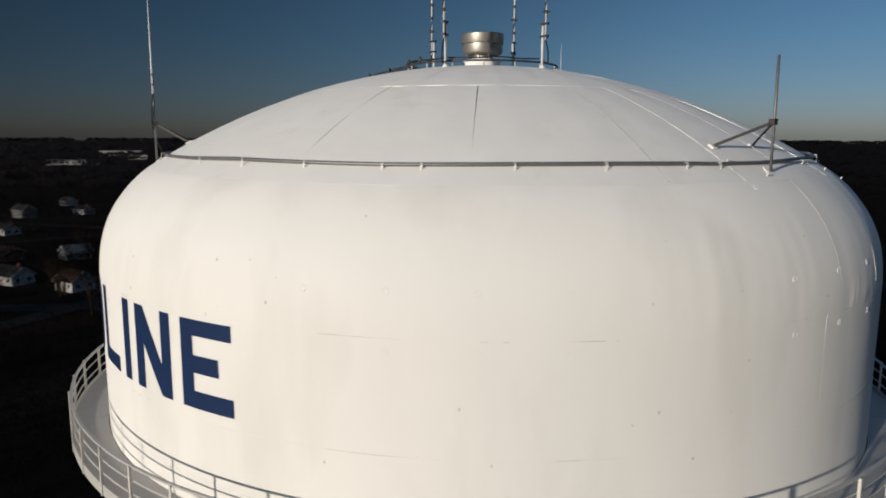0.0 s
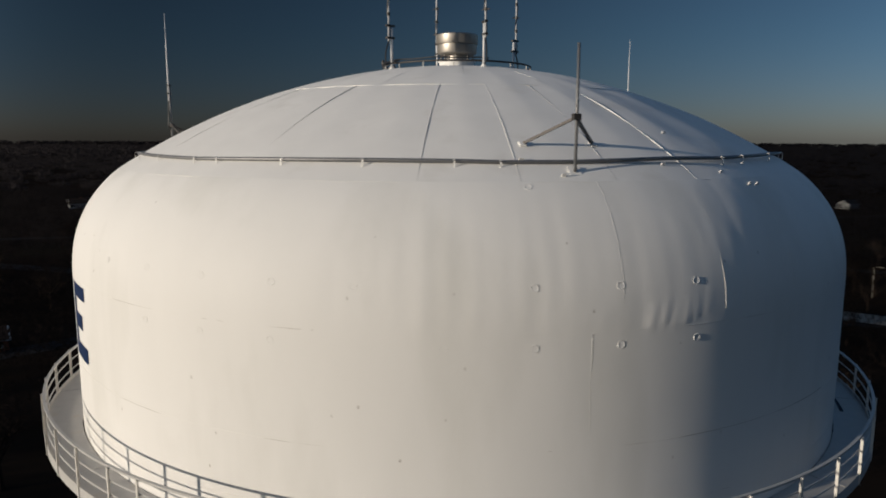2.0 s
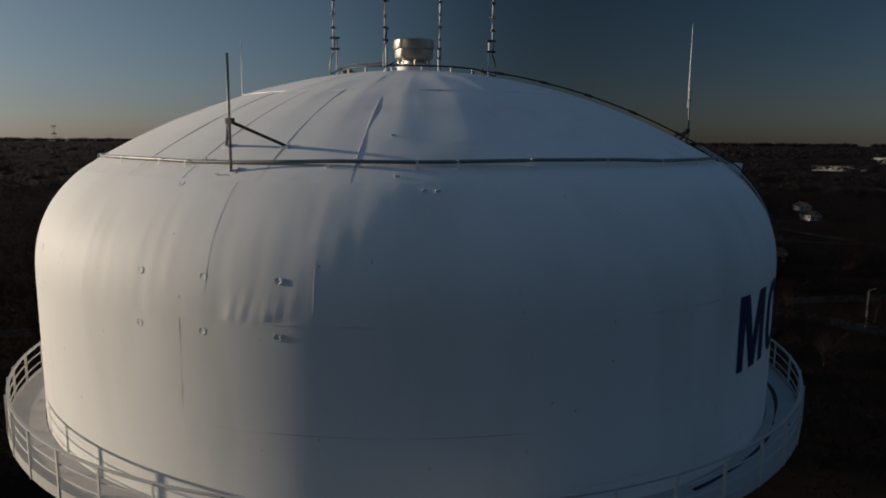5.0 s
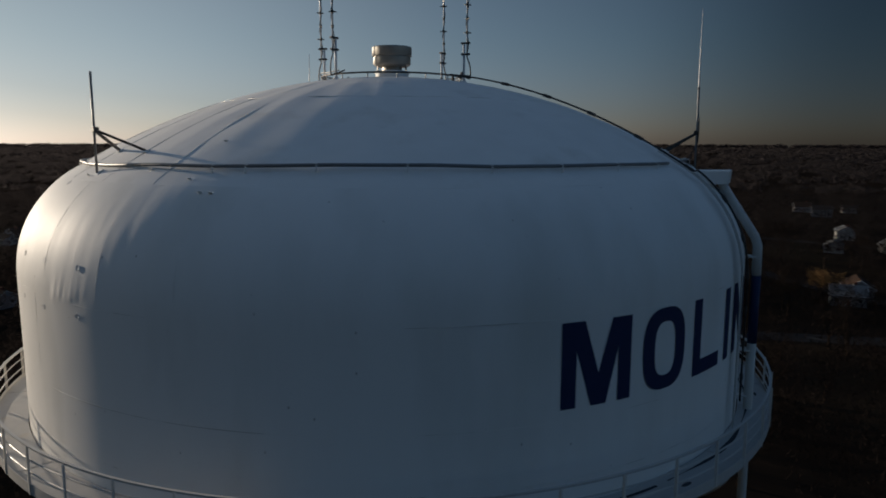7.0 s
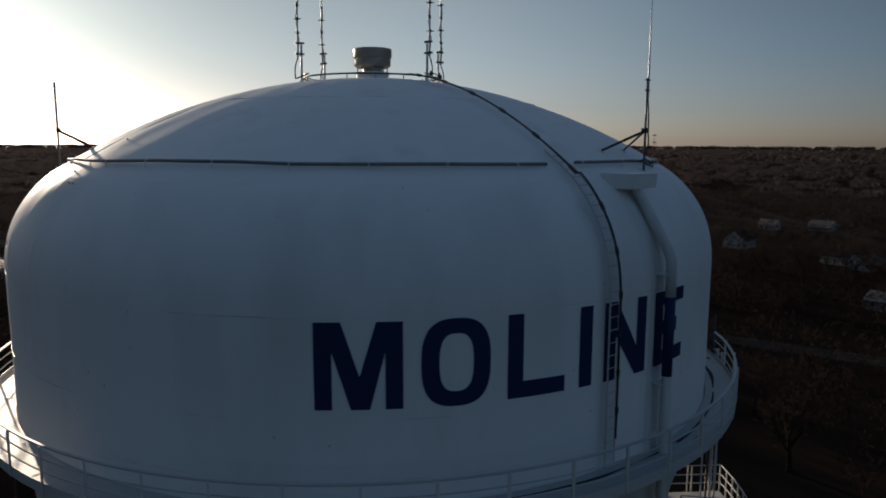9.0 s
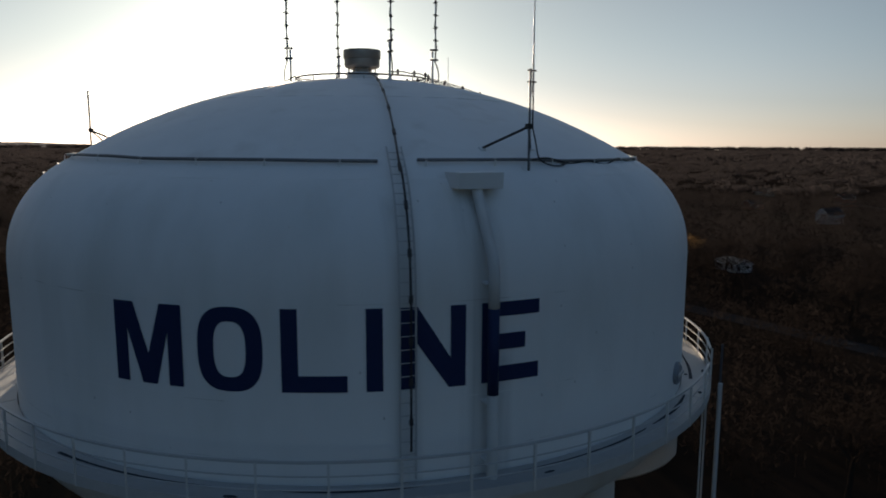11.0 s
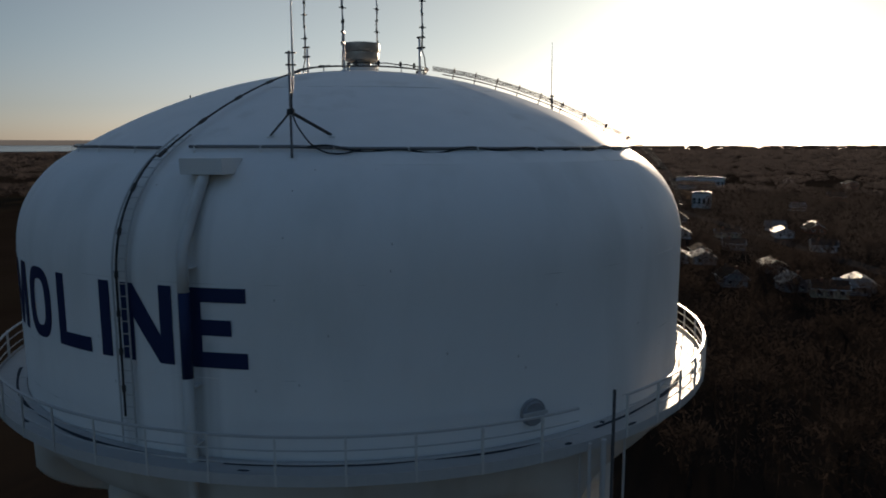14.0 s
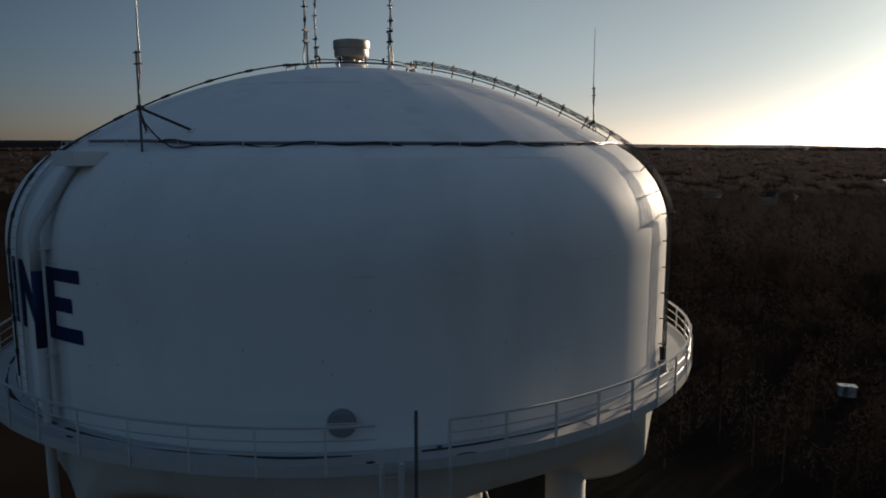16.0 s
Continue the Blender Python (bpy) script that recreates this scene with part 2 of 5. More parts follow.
def rad(z):
    """Distance of the skin from the axis at the height z (below the roof)."""
    if z <= KN_Z:
        return 1.0
    if z > RAD_SWITCH:
        lo, hi = 0.5, 0.94
        for k in range(24):
            mid_r = (lo + hi) / 2
            lo, hi = (mid_r, hi) if prof(mid_r) > z else (lo, mid_r)
        return lo
    return KN_C + (1 - KN_C) * max(1 - ((z - KN_Z) / KN_B) ** KN_N, 0) ** (1 / KN_N)


RAD_SWITCH = prof(0.94)                # above this height the roof's curve joins in


def at(az, r, z):
    a = radians(az)
    return Vector((r * S * math.sin(a), -r * S * math.cos(a), z * S + Z0))


def part(name, bm, material, parent=None, label="", smooth=False, m=None):
    me = bpy.data.meshes.new(name)
    bm.normal_update()
    bm.to_mesh(me)
    bm.free()
    return part_of(name, me, material, parent, label, smooth, m)


def part_of(name, me, material=None, parent=None, label="", smooth=False, m=None):
    if material:
        me.materials.clear()
        me.materials.append(material)
        if smooth:
            me.polygons.foreach_set("use_smooth", [True] * len(me.polygons))
    ob = new(name, me)
    if parent is not None:
        ob.parent = parent
        ob.matrix_parent_inverse = parent.matrix_basis.inverted()
    if m is not None:
        ob.matrix_basis = m
    if label:
        tagged(ob, label)
    return ob


def thing(name, label, category, group="", kind="", m=None):
    ob = new(name)
    ob.empty_display_size = 0.3
    if m is not None:
        ob.matrix_basis = m
    return tagged(ob, label, category, group, kind)


def tube(bm, pts, r, sides=8, cap=True):
    """A pipe along the points; r is one radius or one a point."""
    pts = [Vector(p) for p in pts]
    rs = r if isinstance(r, (list, tuple)) else [r] * len(pts)
    rings, side = [], None
    for i, p in enumerate(pts):
        d = (pts[min(i + 1, len(pts) - 1)] - pts[max(i - 1, 0)]).normalized()
        if side is None:
            side = d.orthogonal().normalized()
        side = (side - d * side.dot(d)).normalized()
        up = d.cross(side)
        rings.append([bm.verts.new(p + (side * math.cos(2 * math.pi * k / sides) + up * math.sin(2 * math.pi * k / sides)) * rs[i]) for k in range(sides)])
    for a, b in zip(rings, rings[1:]):
        for k in range(sides):
            bm.faces.new((a[k], a[(k + 1) % sides], b[(k + 1) % sides], b[k]))
    if cap:
        bm.faces.new(rings[0][::-1])
        bm.faces.new(rings[-1])
    return bm


def box(bm, m, sx, sy, sz, bevel=0.0):
    r = bmesh.ops.create_cube(bm, size=1.0, matrix=m @ Matrix.Diagonal((sx, sy, sz, 1)))
    if bevel:
        es = list({e for v in r["verts"] for e in v.link_edges})
        bmesh.ops.bevel(bm, geom=es, offset=bevel, segments=2, affect="EDGES", profile=0.5)
    return bm


def facing(az, r, z, lean=0.0):
    """Axes on the tank: x runs round it, y points outwards, z up."""
    return Matrix.Translation(at(az, r, z)) @ Matrix.Rotation(radians(az + 180), 4, "Z") @ Matrix.Rotation(lean, 4, "X")


def revolve(bm, line, segs, a0=0.0, a1=360.0, shape=None):
    """Turns a line of (r, z) round the axis; shape(az, r, z) may move each point outwards, in metres."""
    full = abs(a1 - a0 - 360) < 1e-6
    cols = []
    for k in range(segs if full else segs + 1):
        az = a0 + (a1 - a0) * k / segs
        col = []
        for i, (r, z) in enumerate(line):
            p = at(az, r, z)
            if shape:
                j, h = min(i + 1, len(line) - 1), max(i - 1, 0)
                dr, dz = line[j][0] - line[h][0], line[j][1] - line[h][1]
                n = Vector((math.sin(radians(az)) * -dz, -math.cos(radians(az)) * -dz, dr))
                p = p + n.normalized() * shape(az, r, z)
            col.append(bm.verts.new(p))
        cols.append(col)
    for k in range(len(cols) if full else len(cols) - 1):
        a, b = cols[k], cols[(k + 1) % len(cols)]
        for i in range(len(line) - 1):
            bm.faces.new((a[i], a[i + 1], b[i + 1], b[i]))
    return bm


def arc(az0, az1, r, z, step=1.5):
    n = max(2, int(abs(az1 - az0) / step))
    return [at(az0 + (az1 - az0) * k / n, r, z) for k in range(n + 1)]


# ---- the water tower ----
tower = thing("water_tower", "white painted steel water tower tank with blue town lettering", "water tower")


# creases low on the shoulder: bearing, width in degrees, depth in metres, lowest height
CREASES = ((64.9, 0.6, 0.004, 1.080), (66.5, 0.7, 0.005, 1.078), (69.1, 0.6, 0.006, 1.078), (70.6, 0.9, 0.005, 1.074), (75.6, 0.50, 0.014, 1.068), (76.9, 0.45, 0.016, 1.070),
           (78.2, 0.45, 0.014, 1.067), (79.3, 0.45, 0.015, 1.069), (80.5, 0.5, 0.010, 1.076), (81.8, 0.5, 0.006, 1.078), (58.6, 0.8, 0.004, 1.08))


def dents(az, r, z):
    """Plates that are not quite true, and the wrinkled ones on the sunny shoulder."""
    p = at(az, r, z)
    d = 0.007 * noise.noise(p * 0.40) + 0.003 * noise.noise(p * 1.1)
    a = (az + 180) % 360 - 180
    if 0.26 < r < 0.86 and z > 1.3:    # roof plates sag between the rafters
        k = min(1.0, (r - 0.26) / 0.15, (0.86 - r) / 0.12)
        d += k * (0.009 * (abs(math.cos(math.pi * (az - 7.9) / 11.25)) - 0.6) + 0.006 * noise.noise(Vector((a * 0.13, r * 5.0, 2.2))))
        if 70 < a < 130:
            d += 0.022 * k * min(1, (a - 70) / 15, (130 - a) / 15) * noise.noise(Vector((a * 0.10, r * 6.5, 8.1)))
    if 40 < a < 96 and z > 1.05:
        w = min(1, (a - 40) / 18, (96 - a) / 8)
        body = min(1.0, (z - 1.05) / 0.03, max(0.0, (1.31 - z) / 0.10))
        d += 0.008 * w * body * noise.noise(Vector((a * 0.62, z * 0.9, 4.7)))
        if a > 80 and z > 1.14:
            d += 0.006 * min(1, (a - 80) / 5, (96 - a) / 4, (z - 1.14) / 0.05) * noise.noise(Vector((a * 0.45, z * 16.0, 1.3)))
        for c, wd, dp, zl in CREASES:
            e = (a - c - (z - zl) * 14) / wd
            if abs(e) < 3 and z > zl - 0.006:
                up = (z - zl) / 0.012 + 0.5 if z < zl + 0.006 else max(0.0, 1 - (z - zl - 0.006) / 0.045) + 0.12 * max(0.0, 1 - (z - zl) / 0.16)
                d -= dp * min(1.0, up) * math.exp(-e * e)
    return d


roof_line = [(0.885 * k / 60, prof(0.885 * k / 60)) for k in range(61)]
roof_line[0] = (0.002, DOME_TOP)
part("roof", revolve(bmesh.new(), roof_line[::-1], 360, shape=lambda a, r, z: dents(a, r, z) if r > 0.03 else 0), ROOFW, tower, smooth=True)
zs = [prof(0.885) - (prof(0.885) - 0.70) * k / 100 for k in range(101)]
shell_line = [(rad(z), z) for z in zs][::-1]
part("tank_shell", revolve(bmesh.new(), shell_line, 900, shape=dents), WHITE, tower, smooth=True)
COL_AZ, COL_R, COLS = 3.4, 0.772, 8      # first column, their distance from the axis, their number


def bottom(az, r):
    """Height of the tank's underside: a cone, with a deep rounded knee over each column."""
    flat = 0.556 + 0.58 * (r - 0.95) + (0.08 * ((r - 0.95) / 0.05) ** 4 if r > 0.95 else 0)
    knee = 0.554 - 0.259 * (1 - min(r / 1.012, 1) ** 2.55) ** 0.392
    u = abs(((az - COL_AZ) / (360 / COLS)) % 1 * 2 - 1)
    w = u ** 5.2 * min(1.0, max(0.0, (r - 0.66) / 0.06))
    return flat + (knee - flat) * w


def lobed_bowl():
    bm = bmesh.new()
    n, cols = 960, []
    rs = [1.0, 0.9985, 0.994, 0.986, 0.975, 0.96] + [0.94 - 0.02 * k for k in range(15)] + [0.62 - 0.029 * k for k in range(11)]
    for k in range(n):
        az = COL_AZ + 360 * k / n
        col = [bm.verts.new(at(az, 0.9995, 0.70))]
        col += [bm.verts.new(at(az, r - 0.0005, bottom(az, r))) for r in rs]
        cols.append(col)
    for k in range(n):
        a, b = cols[k], cols[(k + 1) % n]
        for i in range(len(a) - 1):
            bm.faces.new((a[i], b[i], b[i + 1], a[i + 1]))
    return bm


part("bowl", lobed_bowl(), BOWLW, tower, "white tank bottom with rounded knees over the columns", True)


def bead(pts, out, w=0.030, h=0.009):
    """A low weld bead along points on the skin, with the outward directions."""
    bm = bmesh.new()
    prev = None
    for i, (p, o) in enumerate(zip(pts, out)):
        d = (pts[min(i + 1, len(pts) - 1)] - pts[max(i - 1, 0)]).normalized()
        s = d.cross(o).normalized() * w
        row = [bm.verts.new(p - s - o * 0.02), bm.verts.new(p - s * 0.5 + o * h), bm.verts.new(p + s * 0.5 + o * h), bm.verts.new(p + s - o * 0.02)]
        if prev:
            for k in range(3):
                bm.faces.new((prev[k], prev[k + 1], row[k + 1], row[k]))
        prev = row
    return bm


def skin(az, r, z):
    """The point on the dented skin and its outward direction."""
    e = 0.004
    if z > RAD_SWITCH:
        t = Vector((e, prof(r + e) - prof(r)))
    else:
        t = Vector((rad(z - e) - rad(z), -e))
    n = Vector((math.sin(radians(az)) * -t.y, -math.cos(radians(az)) * -t.y, t.x)).normalized()
    return at(az, r, z) + n * dents(az, r, z), n


def seam(points, w=0.030, h=0.009, mat=None):
    pn = [skin(*q) for q in points]
    return part("weld_seam", bead([p for p, _ in pn], [n for _, n in pn], w, h), mat or SEAM, tower, smooth=False)


def run_r(az, r0, r1, n=24):
    return [(az, r0 + (r1 - r0) * k / n, prof(r0 + (r1 - r0) * k / n)) for k in range(n + 1)]


def run_z(az, z0, z1, n=24):
    return [(az, rad(z0 + (z1 - z0) * k / n), z0 + (z1 - z0) * k / n) for k in range(n + 1)]


# roof laps 2, 4 and 6 are painted dark as their shaded edges
for k, w, h, mat in ((0, 0.006, 0.0006, SEAM), (2, 0.003, 0.0010, SHADE_LAP), (4, 0.004, 0.003, SHADE_LAP), (5, 0.010, 0.0070, SEAM), (6, 0.003, 0.0025, SHADE_LAP), (7, 0.010, 0.006, SEAM)):
    seam(run_r(7.9 + 11.25 * k, 0.495, 0.883), w, h, mat)
for az, z1, w, h in ((61.75, 1.080, 0.007, 0.0012), (72.87, 1.066, 0.007, 0.0018), (84.42, 1.088, 0.008, 0.0050), (95.6, 1.10, 0.006, 0.0006)):
    seam(run_z(az, prof(0.887), z1), w, h)
for k in range(4):
    seam(run_r(14.7 + 22.5 * k, 0.24, 0.493), 0.0075, 0.004 if k in (2, 3) else 0.0006)
seam(run_z(69.7, 1.064, 0.8745), 0.010, 0.003)
seam([(a, 0.495, prof(0.495)) for a in range(0, 361, 2)], 0.014, 0.006)
seam([(a, rad(prof(0.886)), prof(0.886)) for a in range(0, 361, 2)], 0.010, 0.0005)
for z, h in ((1.066, 0.003), (0.8725, 0.003), (0.757, 0.004)):
    seam([(a, rad(z), z) for a in range(0, 361, 2)], 0.008, h * 0.6, DIRTY)

# lettering: outlines in a unit square, laid on the skin
LETTERS = {
    "M": [(0, 0), (0, 1), (0.305, 1), (0.51, 0.38), (0.70, 1), (1, 1), (1, 0), (0.80, 0), (0.80, 0.66), (0.625, 0), (0.41, 0), (0.20, 0.66), (0.20, 0)],
    "L": [(0, 0), (0, 1), (0.26, 1), (0.26, 0.20), (1, 0.20), (1, 0)],
    "I": [(0, 0), (0, 1), (1, 1), (1, 0)],
    "N": [(0, 0), (0, 1), (0.26, 1), (0.76, 0.37), (0.76, 1), (1, 1), (1, 0), (0.735, 0), (0.25, 0.56), (0.25, 0)],
    "E": [(0, 0), (0, 1), (1, 1), (1, 0.82), (0.255, 0.82), (0.255, 0.605), (0.75, 0.605), (0.75, 0.405), (0.255, 0.405), (0.255, 0.20), (1, 0.20), (1, 0)],
}


def letter(ch, az0, az1, z0=0.8945, z1=1.0585):
    bm = bmesh.new()
    if ch == "O":
        def ring(w, h, n=64):
            return [bm.verts.new((0.5 + w * math.copysign(abs(math.cos(t)) ** 0.72, math.cos(t)),
                                  0.5 + h * math.copysign(abs(math.sin(t)) ** 0.72, math.sin(t)), 0)) for t in [2 * math.pi * (k + 0.5) / n for k in range(n)]]
        a, b = ring(0.5, 0.51), ring(0.245, 0.335)
        for k in range(len(a)):
            bm.faces.new((a[k], a[(k + 1) % len(a)], b[(k + 1) % len(a)], b[k]))
    else:
        bm.faces.new([bm.verts.new((u, v, 0)) for u, v in LETTERS[ch]][::-1])
    n = max(3, int((az1 - az0) / 0.6))
    for axis, count in ((0, n), (1, 9)):
        for k in range(1, count):
            co, no = [0, 0, 0], [0, 0, 0]
            co[axis], no[axis] = k / count, 1
            bmesh.ops.bisect_plane(bm, geom=bm.verts[:] + bm.edges[:] + bm.faces[:], plane_co=co, plane_no=no, dist=1e-5)
    bmesh.ops.triangulate(bm, faces=bm.faces[:])
    for v in bm.verts:
        az, z = az0 + (az1 - az0) * v.co.x, z0 + (z1 - z0) * v.co.y
        p, o = skin(az, rad(z), z)
        v.co = p + o * 0.012
    bmesh.ops.recalc_face_normals(bm, faces=bm.faces[:])
    f = bm.faces[0]
    if f.normal.dot(Vector((f.calc_center_median().x, f.calc_center_median().y, 0))) < 0:
        bmesh.ops.reverse_faces(bm, faces=bm.faces[:])
    return part("letter", bm, BLUE, tower, "dark blue painted letter " + ch)


for turn in (0, 179.9):
    for ch, a0, a1 in (("M", 136.2, 145.45), ("O", 147.35, 154.95), ("L", 156.95, 164.2), ("I", 166.25, 168.1), ("N", 170.0, 177.5), ("E", 179.4, 186.85)):
        letter(ch, a0 + turn, a1 + turn)

# round plugs on the shoulder
bm = bmesh.new()
bmesh.ops.create_cone(bm, cap_ends=True, segments=20, radius1=0.073, radius2=0.070, depth=0.009)
bmesh.ops.inset_region(bm, faces=[f for f in bm.faces if f.normal.z > 0.9], thickness=0.016, depth=-0.006)
plug_mesh = bpy.data.meshes.new("plug")
bm.to_mesh(plug_mesh)
bm.free()
plug_mesh.materials.append(ROOFW)
plugs = [(23.1 + 8.24 * k, z) for z in (1.1388, 1.0440) for k in range(8)] + [(14.9, 1.1365), (358.3, 1.1365), (64.8, 1.2895)]
for az, z in plugs:
    p, o = skin(az, rad(z), z)
    part_of("plug", plug_mesh, None, tower, m=Matrix.Translation(p + o * 0.003) @ o.to_track_quat("Z", "Y").to_matrix().to_4x4())

# hatch low on the shell
bm = bmesh.new()
m = facing(220.97, 1.0, 0.768) @ Matrix.Rotation(radians(-90), 4, "X")
bmesh.ops.create_cone(bm, cap_ends=True, segments=40, radius1=0.34, radius2=0.34, depth=0.10, matrix=m @ Matrix.Translation((0, 0, 0.05)))
bmesh.ops.create_cone(bm, cap_ends=True, segments=40, radius1=0.29, radius2=0.27, depth=0.05, matrix=m @ Matrix.Translation((0, 0, 0.12)))
hatch = part("hatch", bm, HATCH, tower, "round grey access hatch with white crossbar")
bm = bmesh.new()
box(bm, facing(220.97, 1.0, 0.768) @ Matrix.Translation((0, 0.17, 0)), 0.70, 0.05, 0.09, 0.01)
part("crossbar", bm, RAILW, hatch)

# ring pipe round the roof's edge, open at the ladder, on brackets
RING_R = 0.842
RING_BEND = ((173.8, 1.3347), (190.5, 1.3345), (199.3, 1.3302), (225, 1.3292), (248, 1.3290), (270, 1.3310), (292, 1.3295), (318, 1.3320), (346.4, 1.3308), (357.5, 1.3334), (368.5, 1.3306), (380.0, 1.3288),
             (395.4, 1.3311), (406, 1.3320), (417, 1.3312), (422.4, 1.3292), (431, 1.3297), (444.4, 1.3347), (454.5, 1.3339), (470.8, 1.3384), (484, 1.3380), (491.8, 1.3344), (511, 1.3345), (528.2, 1.3323))


def ring_z(az):
    """Height of the ring pipe, which was laid in straight lengths that are not quite level."""
    a = (az - 173.8) % 360 + 173.8
    return float(np.interp(a, [q[0] for q in RING_BEND], [q[1] for q in RING_BEND]))


part("ring_pipe", tube(bmesh.new(), [at(a, RING_R, ring_z(a)) for a in np.linspace(173.8, 528.2, 260)], 0.042, 10), GALV, tower, "galvanised ring pipe on brackets", True)
bm = bmesh.new()
box(bm, Matrix.Translation((0, 0.045, -0.055)), 0.035, 0.012, 0.15)
box(bm, Matrix.Translation((0.01, 0.03, -0.12)), 0.07, 0.07, 0.014)
box(bm, Matrix.Translation((0, 0, 0.045)), 0.045, 0.09, 0.012)
bracket_mesh = bpy.data.meshes.new("bracket")
bm.to_mesh(bracket_mesh)
bm.free()
bracket_mesh.materials.append(ROOFW)
clips = [175.0 + 10.65 * k for k in range(16)] + [349.5, 359.5, 9.7, 20.0, 24.7, 35.4, 46.1, 56.9, 62.3, 94.5, 99.5, 109.0, 120.5, 131.5, 142.0, 152.5, 163.0]
for az in clips:
    part_of("bracket", bracket_mesh, None, tower, m=facing(az, RING_R + 0.004, ring_z(az)) @ Matrix.Translation((0, 0, -0.02)))

for az, r in ((91.0, 0.743), (92.1, 0.870), (69.2, 0.873), (64.9, 0.832), (96.7, 0.901), (95.2, 0.90), (83.5, 0.847)):
    p, o = skin(az, r, prof(r))
    bm = bmesh.new()
    box(bm, Matrix.Translation(p + o * 0.03) @ o.to_track_quat("Z", "Y").to_matrix().to_4x4(), 0.10, 0.025, 0.07, 0.006)
    part("lug", bm, ROOFW, tower)

# vent on the crown
vent = part("vent", revolve(bmesh.new(), [(0.0005, 1.6000), (0.047, 1.6005), (0.0535, 1.6045), (0.0555, 1.6095), (0.0555, 1.6275), (0.0535, 1.6280), (0.0535, 1.6295), (0.0580, 1.6300), (0.0585, 1.6310), (0.0585, 1.6545), (0.0565, 1.6570), (0.0005, 1.6585)], 64), STEEL, tower, "brushed stainless roof vent drum", True)
vent.data.set_sharp_from_angle(angle=radians(30))
part("neck", revolve(bmesh.new(), [(0.030, 1.565), (0.030, 1.6045)], 40), STEEL, vent, "", True)
part("vent_base", revolve(bmesh.new(), [(0.049, 1.555), (0.049, 1.5805), (0.053, 1.5815), (0.053, 1.5865), (0.0005, 1.5865)], 48), ROOFW, vent, "white flanged base")
for k in range(8):
    part("strut", tube(bmesh.new(), [at(45 * k + 8, 0.045, 1.5845), at(45 * k + 8, 0.045, 1.6055)], 0.022, 6), STEEL, vent)

# low guard ring round the crown
guard = part("guard_ring", tube(bmesh.new(), arc(0, 360, 0.207, 1.5665, 4), 0.028, 8, False), DARKST, tower, "dark pipe ring round the crown", True)
for k in range(16):
    az = 10 + 22.5 * k
    part("ring_leg", tube(bmesh.new(), [at(az, 0.207, prof(0.207) - 0.002), at(az, 0.207, 1.566)], 0.020, 6), RAILW, guard)

# walkway
WALK = 0.705
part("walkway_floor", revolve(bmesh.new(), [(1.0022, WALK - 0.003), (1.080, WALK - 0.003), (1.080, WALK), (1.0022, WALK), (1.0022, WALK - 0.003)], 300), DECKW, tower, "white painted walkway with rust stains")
# near-black for the painted gap shade and for the drain slots
DECK_BLACK = material("near_black_deck_mark", (0.05, 0.055, 0.065), 0.9, grain=0.4, grain_scale=1.5, spec=0.1)


# dark strips stand in for shade in the wall-foot gap, shaded side only
for a0, a1 in ((126, 149), (151, 182), (184, 206), (208, 222), (230, 258)):
    bm = revolve(bmesh.new(), [(1.0285, WALK + 0.0008), (1.0215, WALK + 0.0008)], int(a1 - a0) * 2, a0, a1)
    for i, v in enumerate(bm.verts):
        k = noise.noise(Vector((v.co.x * 0.5, v.co.y * 0.5, 1.0)))
        d = Vector((v.co.x, v.co.y, 0)).normalized()
        if i % 2 == 0:
            v.co += d * min(0.05, 0.11 * k)
    part("joint_strip", bm, DECK_BLACK, tower, "dark strip painted for the shaded gap along the walkway")
for az, r, w, dp in ((234.6, 1.063, 0.50, 0.10), (224.1, 1.058, 0.22, 0.12), (186.9, 1.050, 0.30, 0.08), (152.0, 1.055, 0.34, 0.12), (232.3, 1.014, 0.16, 0.12), (260.0, 1.055, 0.4, 0.09)):
    bm = bmesh.new()
    bmesh.ops.create_cone(bm, cap_ends=True, segments=16, radius1=0.5, radius2=0.46, depth=0.012, matrix=facing(az, r, WALK) @ Matrix.Translation((0, 0, 0.006)) @ Matrix.Diagonal((w, dp, 1, 1)))
    part("drain_slot", bm, DECK_BLACK, tower, "dark drain slot in the walkway")
part("fascia", revolve(bmesh.new(), [(1.076, 0.690), (1.082, 0.690), (1.082, 0.713), (1.0805, 0.713), (1.0805, 0.693), (1.076, 0.693), (1.076, 0.690)], 300), RAILW, tower)
for k in range(25):
    bm = bmesh.new()
    tri = [at(0, 0.999, 0.700), at(0, 1.077, 0.700), at(0, 0.999, 0.660)]
    for s in (-0.012, 0.012):
        bm.faces.new([bm.verts.new(q + Vector((s, 0, 0))) for q in tri])
    a, b = list(bm.faces)
    va, vb = list(a.verts), list(b.verts)
    for i in range(3):
        bm.faces.new((va[i], va[(i + 1) % 3], vb[(i + 1) % 3], vb[i]))
    bmesh.ops.recalc_face_normals(bm, faces=bm.faces[:])
    part("gusset", bm, RAILW, tower, m=Matrix.Rotation(radians(14.4 * k + 3), 4, "Z"))
for k in range(12):                    # joints between the floor plates
    az = 30 * k + 12
    bm = bmesh.new()
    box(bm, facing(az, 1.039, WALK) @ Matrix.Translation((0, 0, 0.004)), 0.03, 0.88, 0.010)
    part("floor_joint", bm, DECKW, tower)

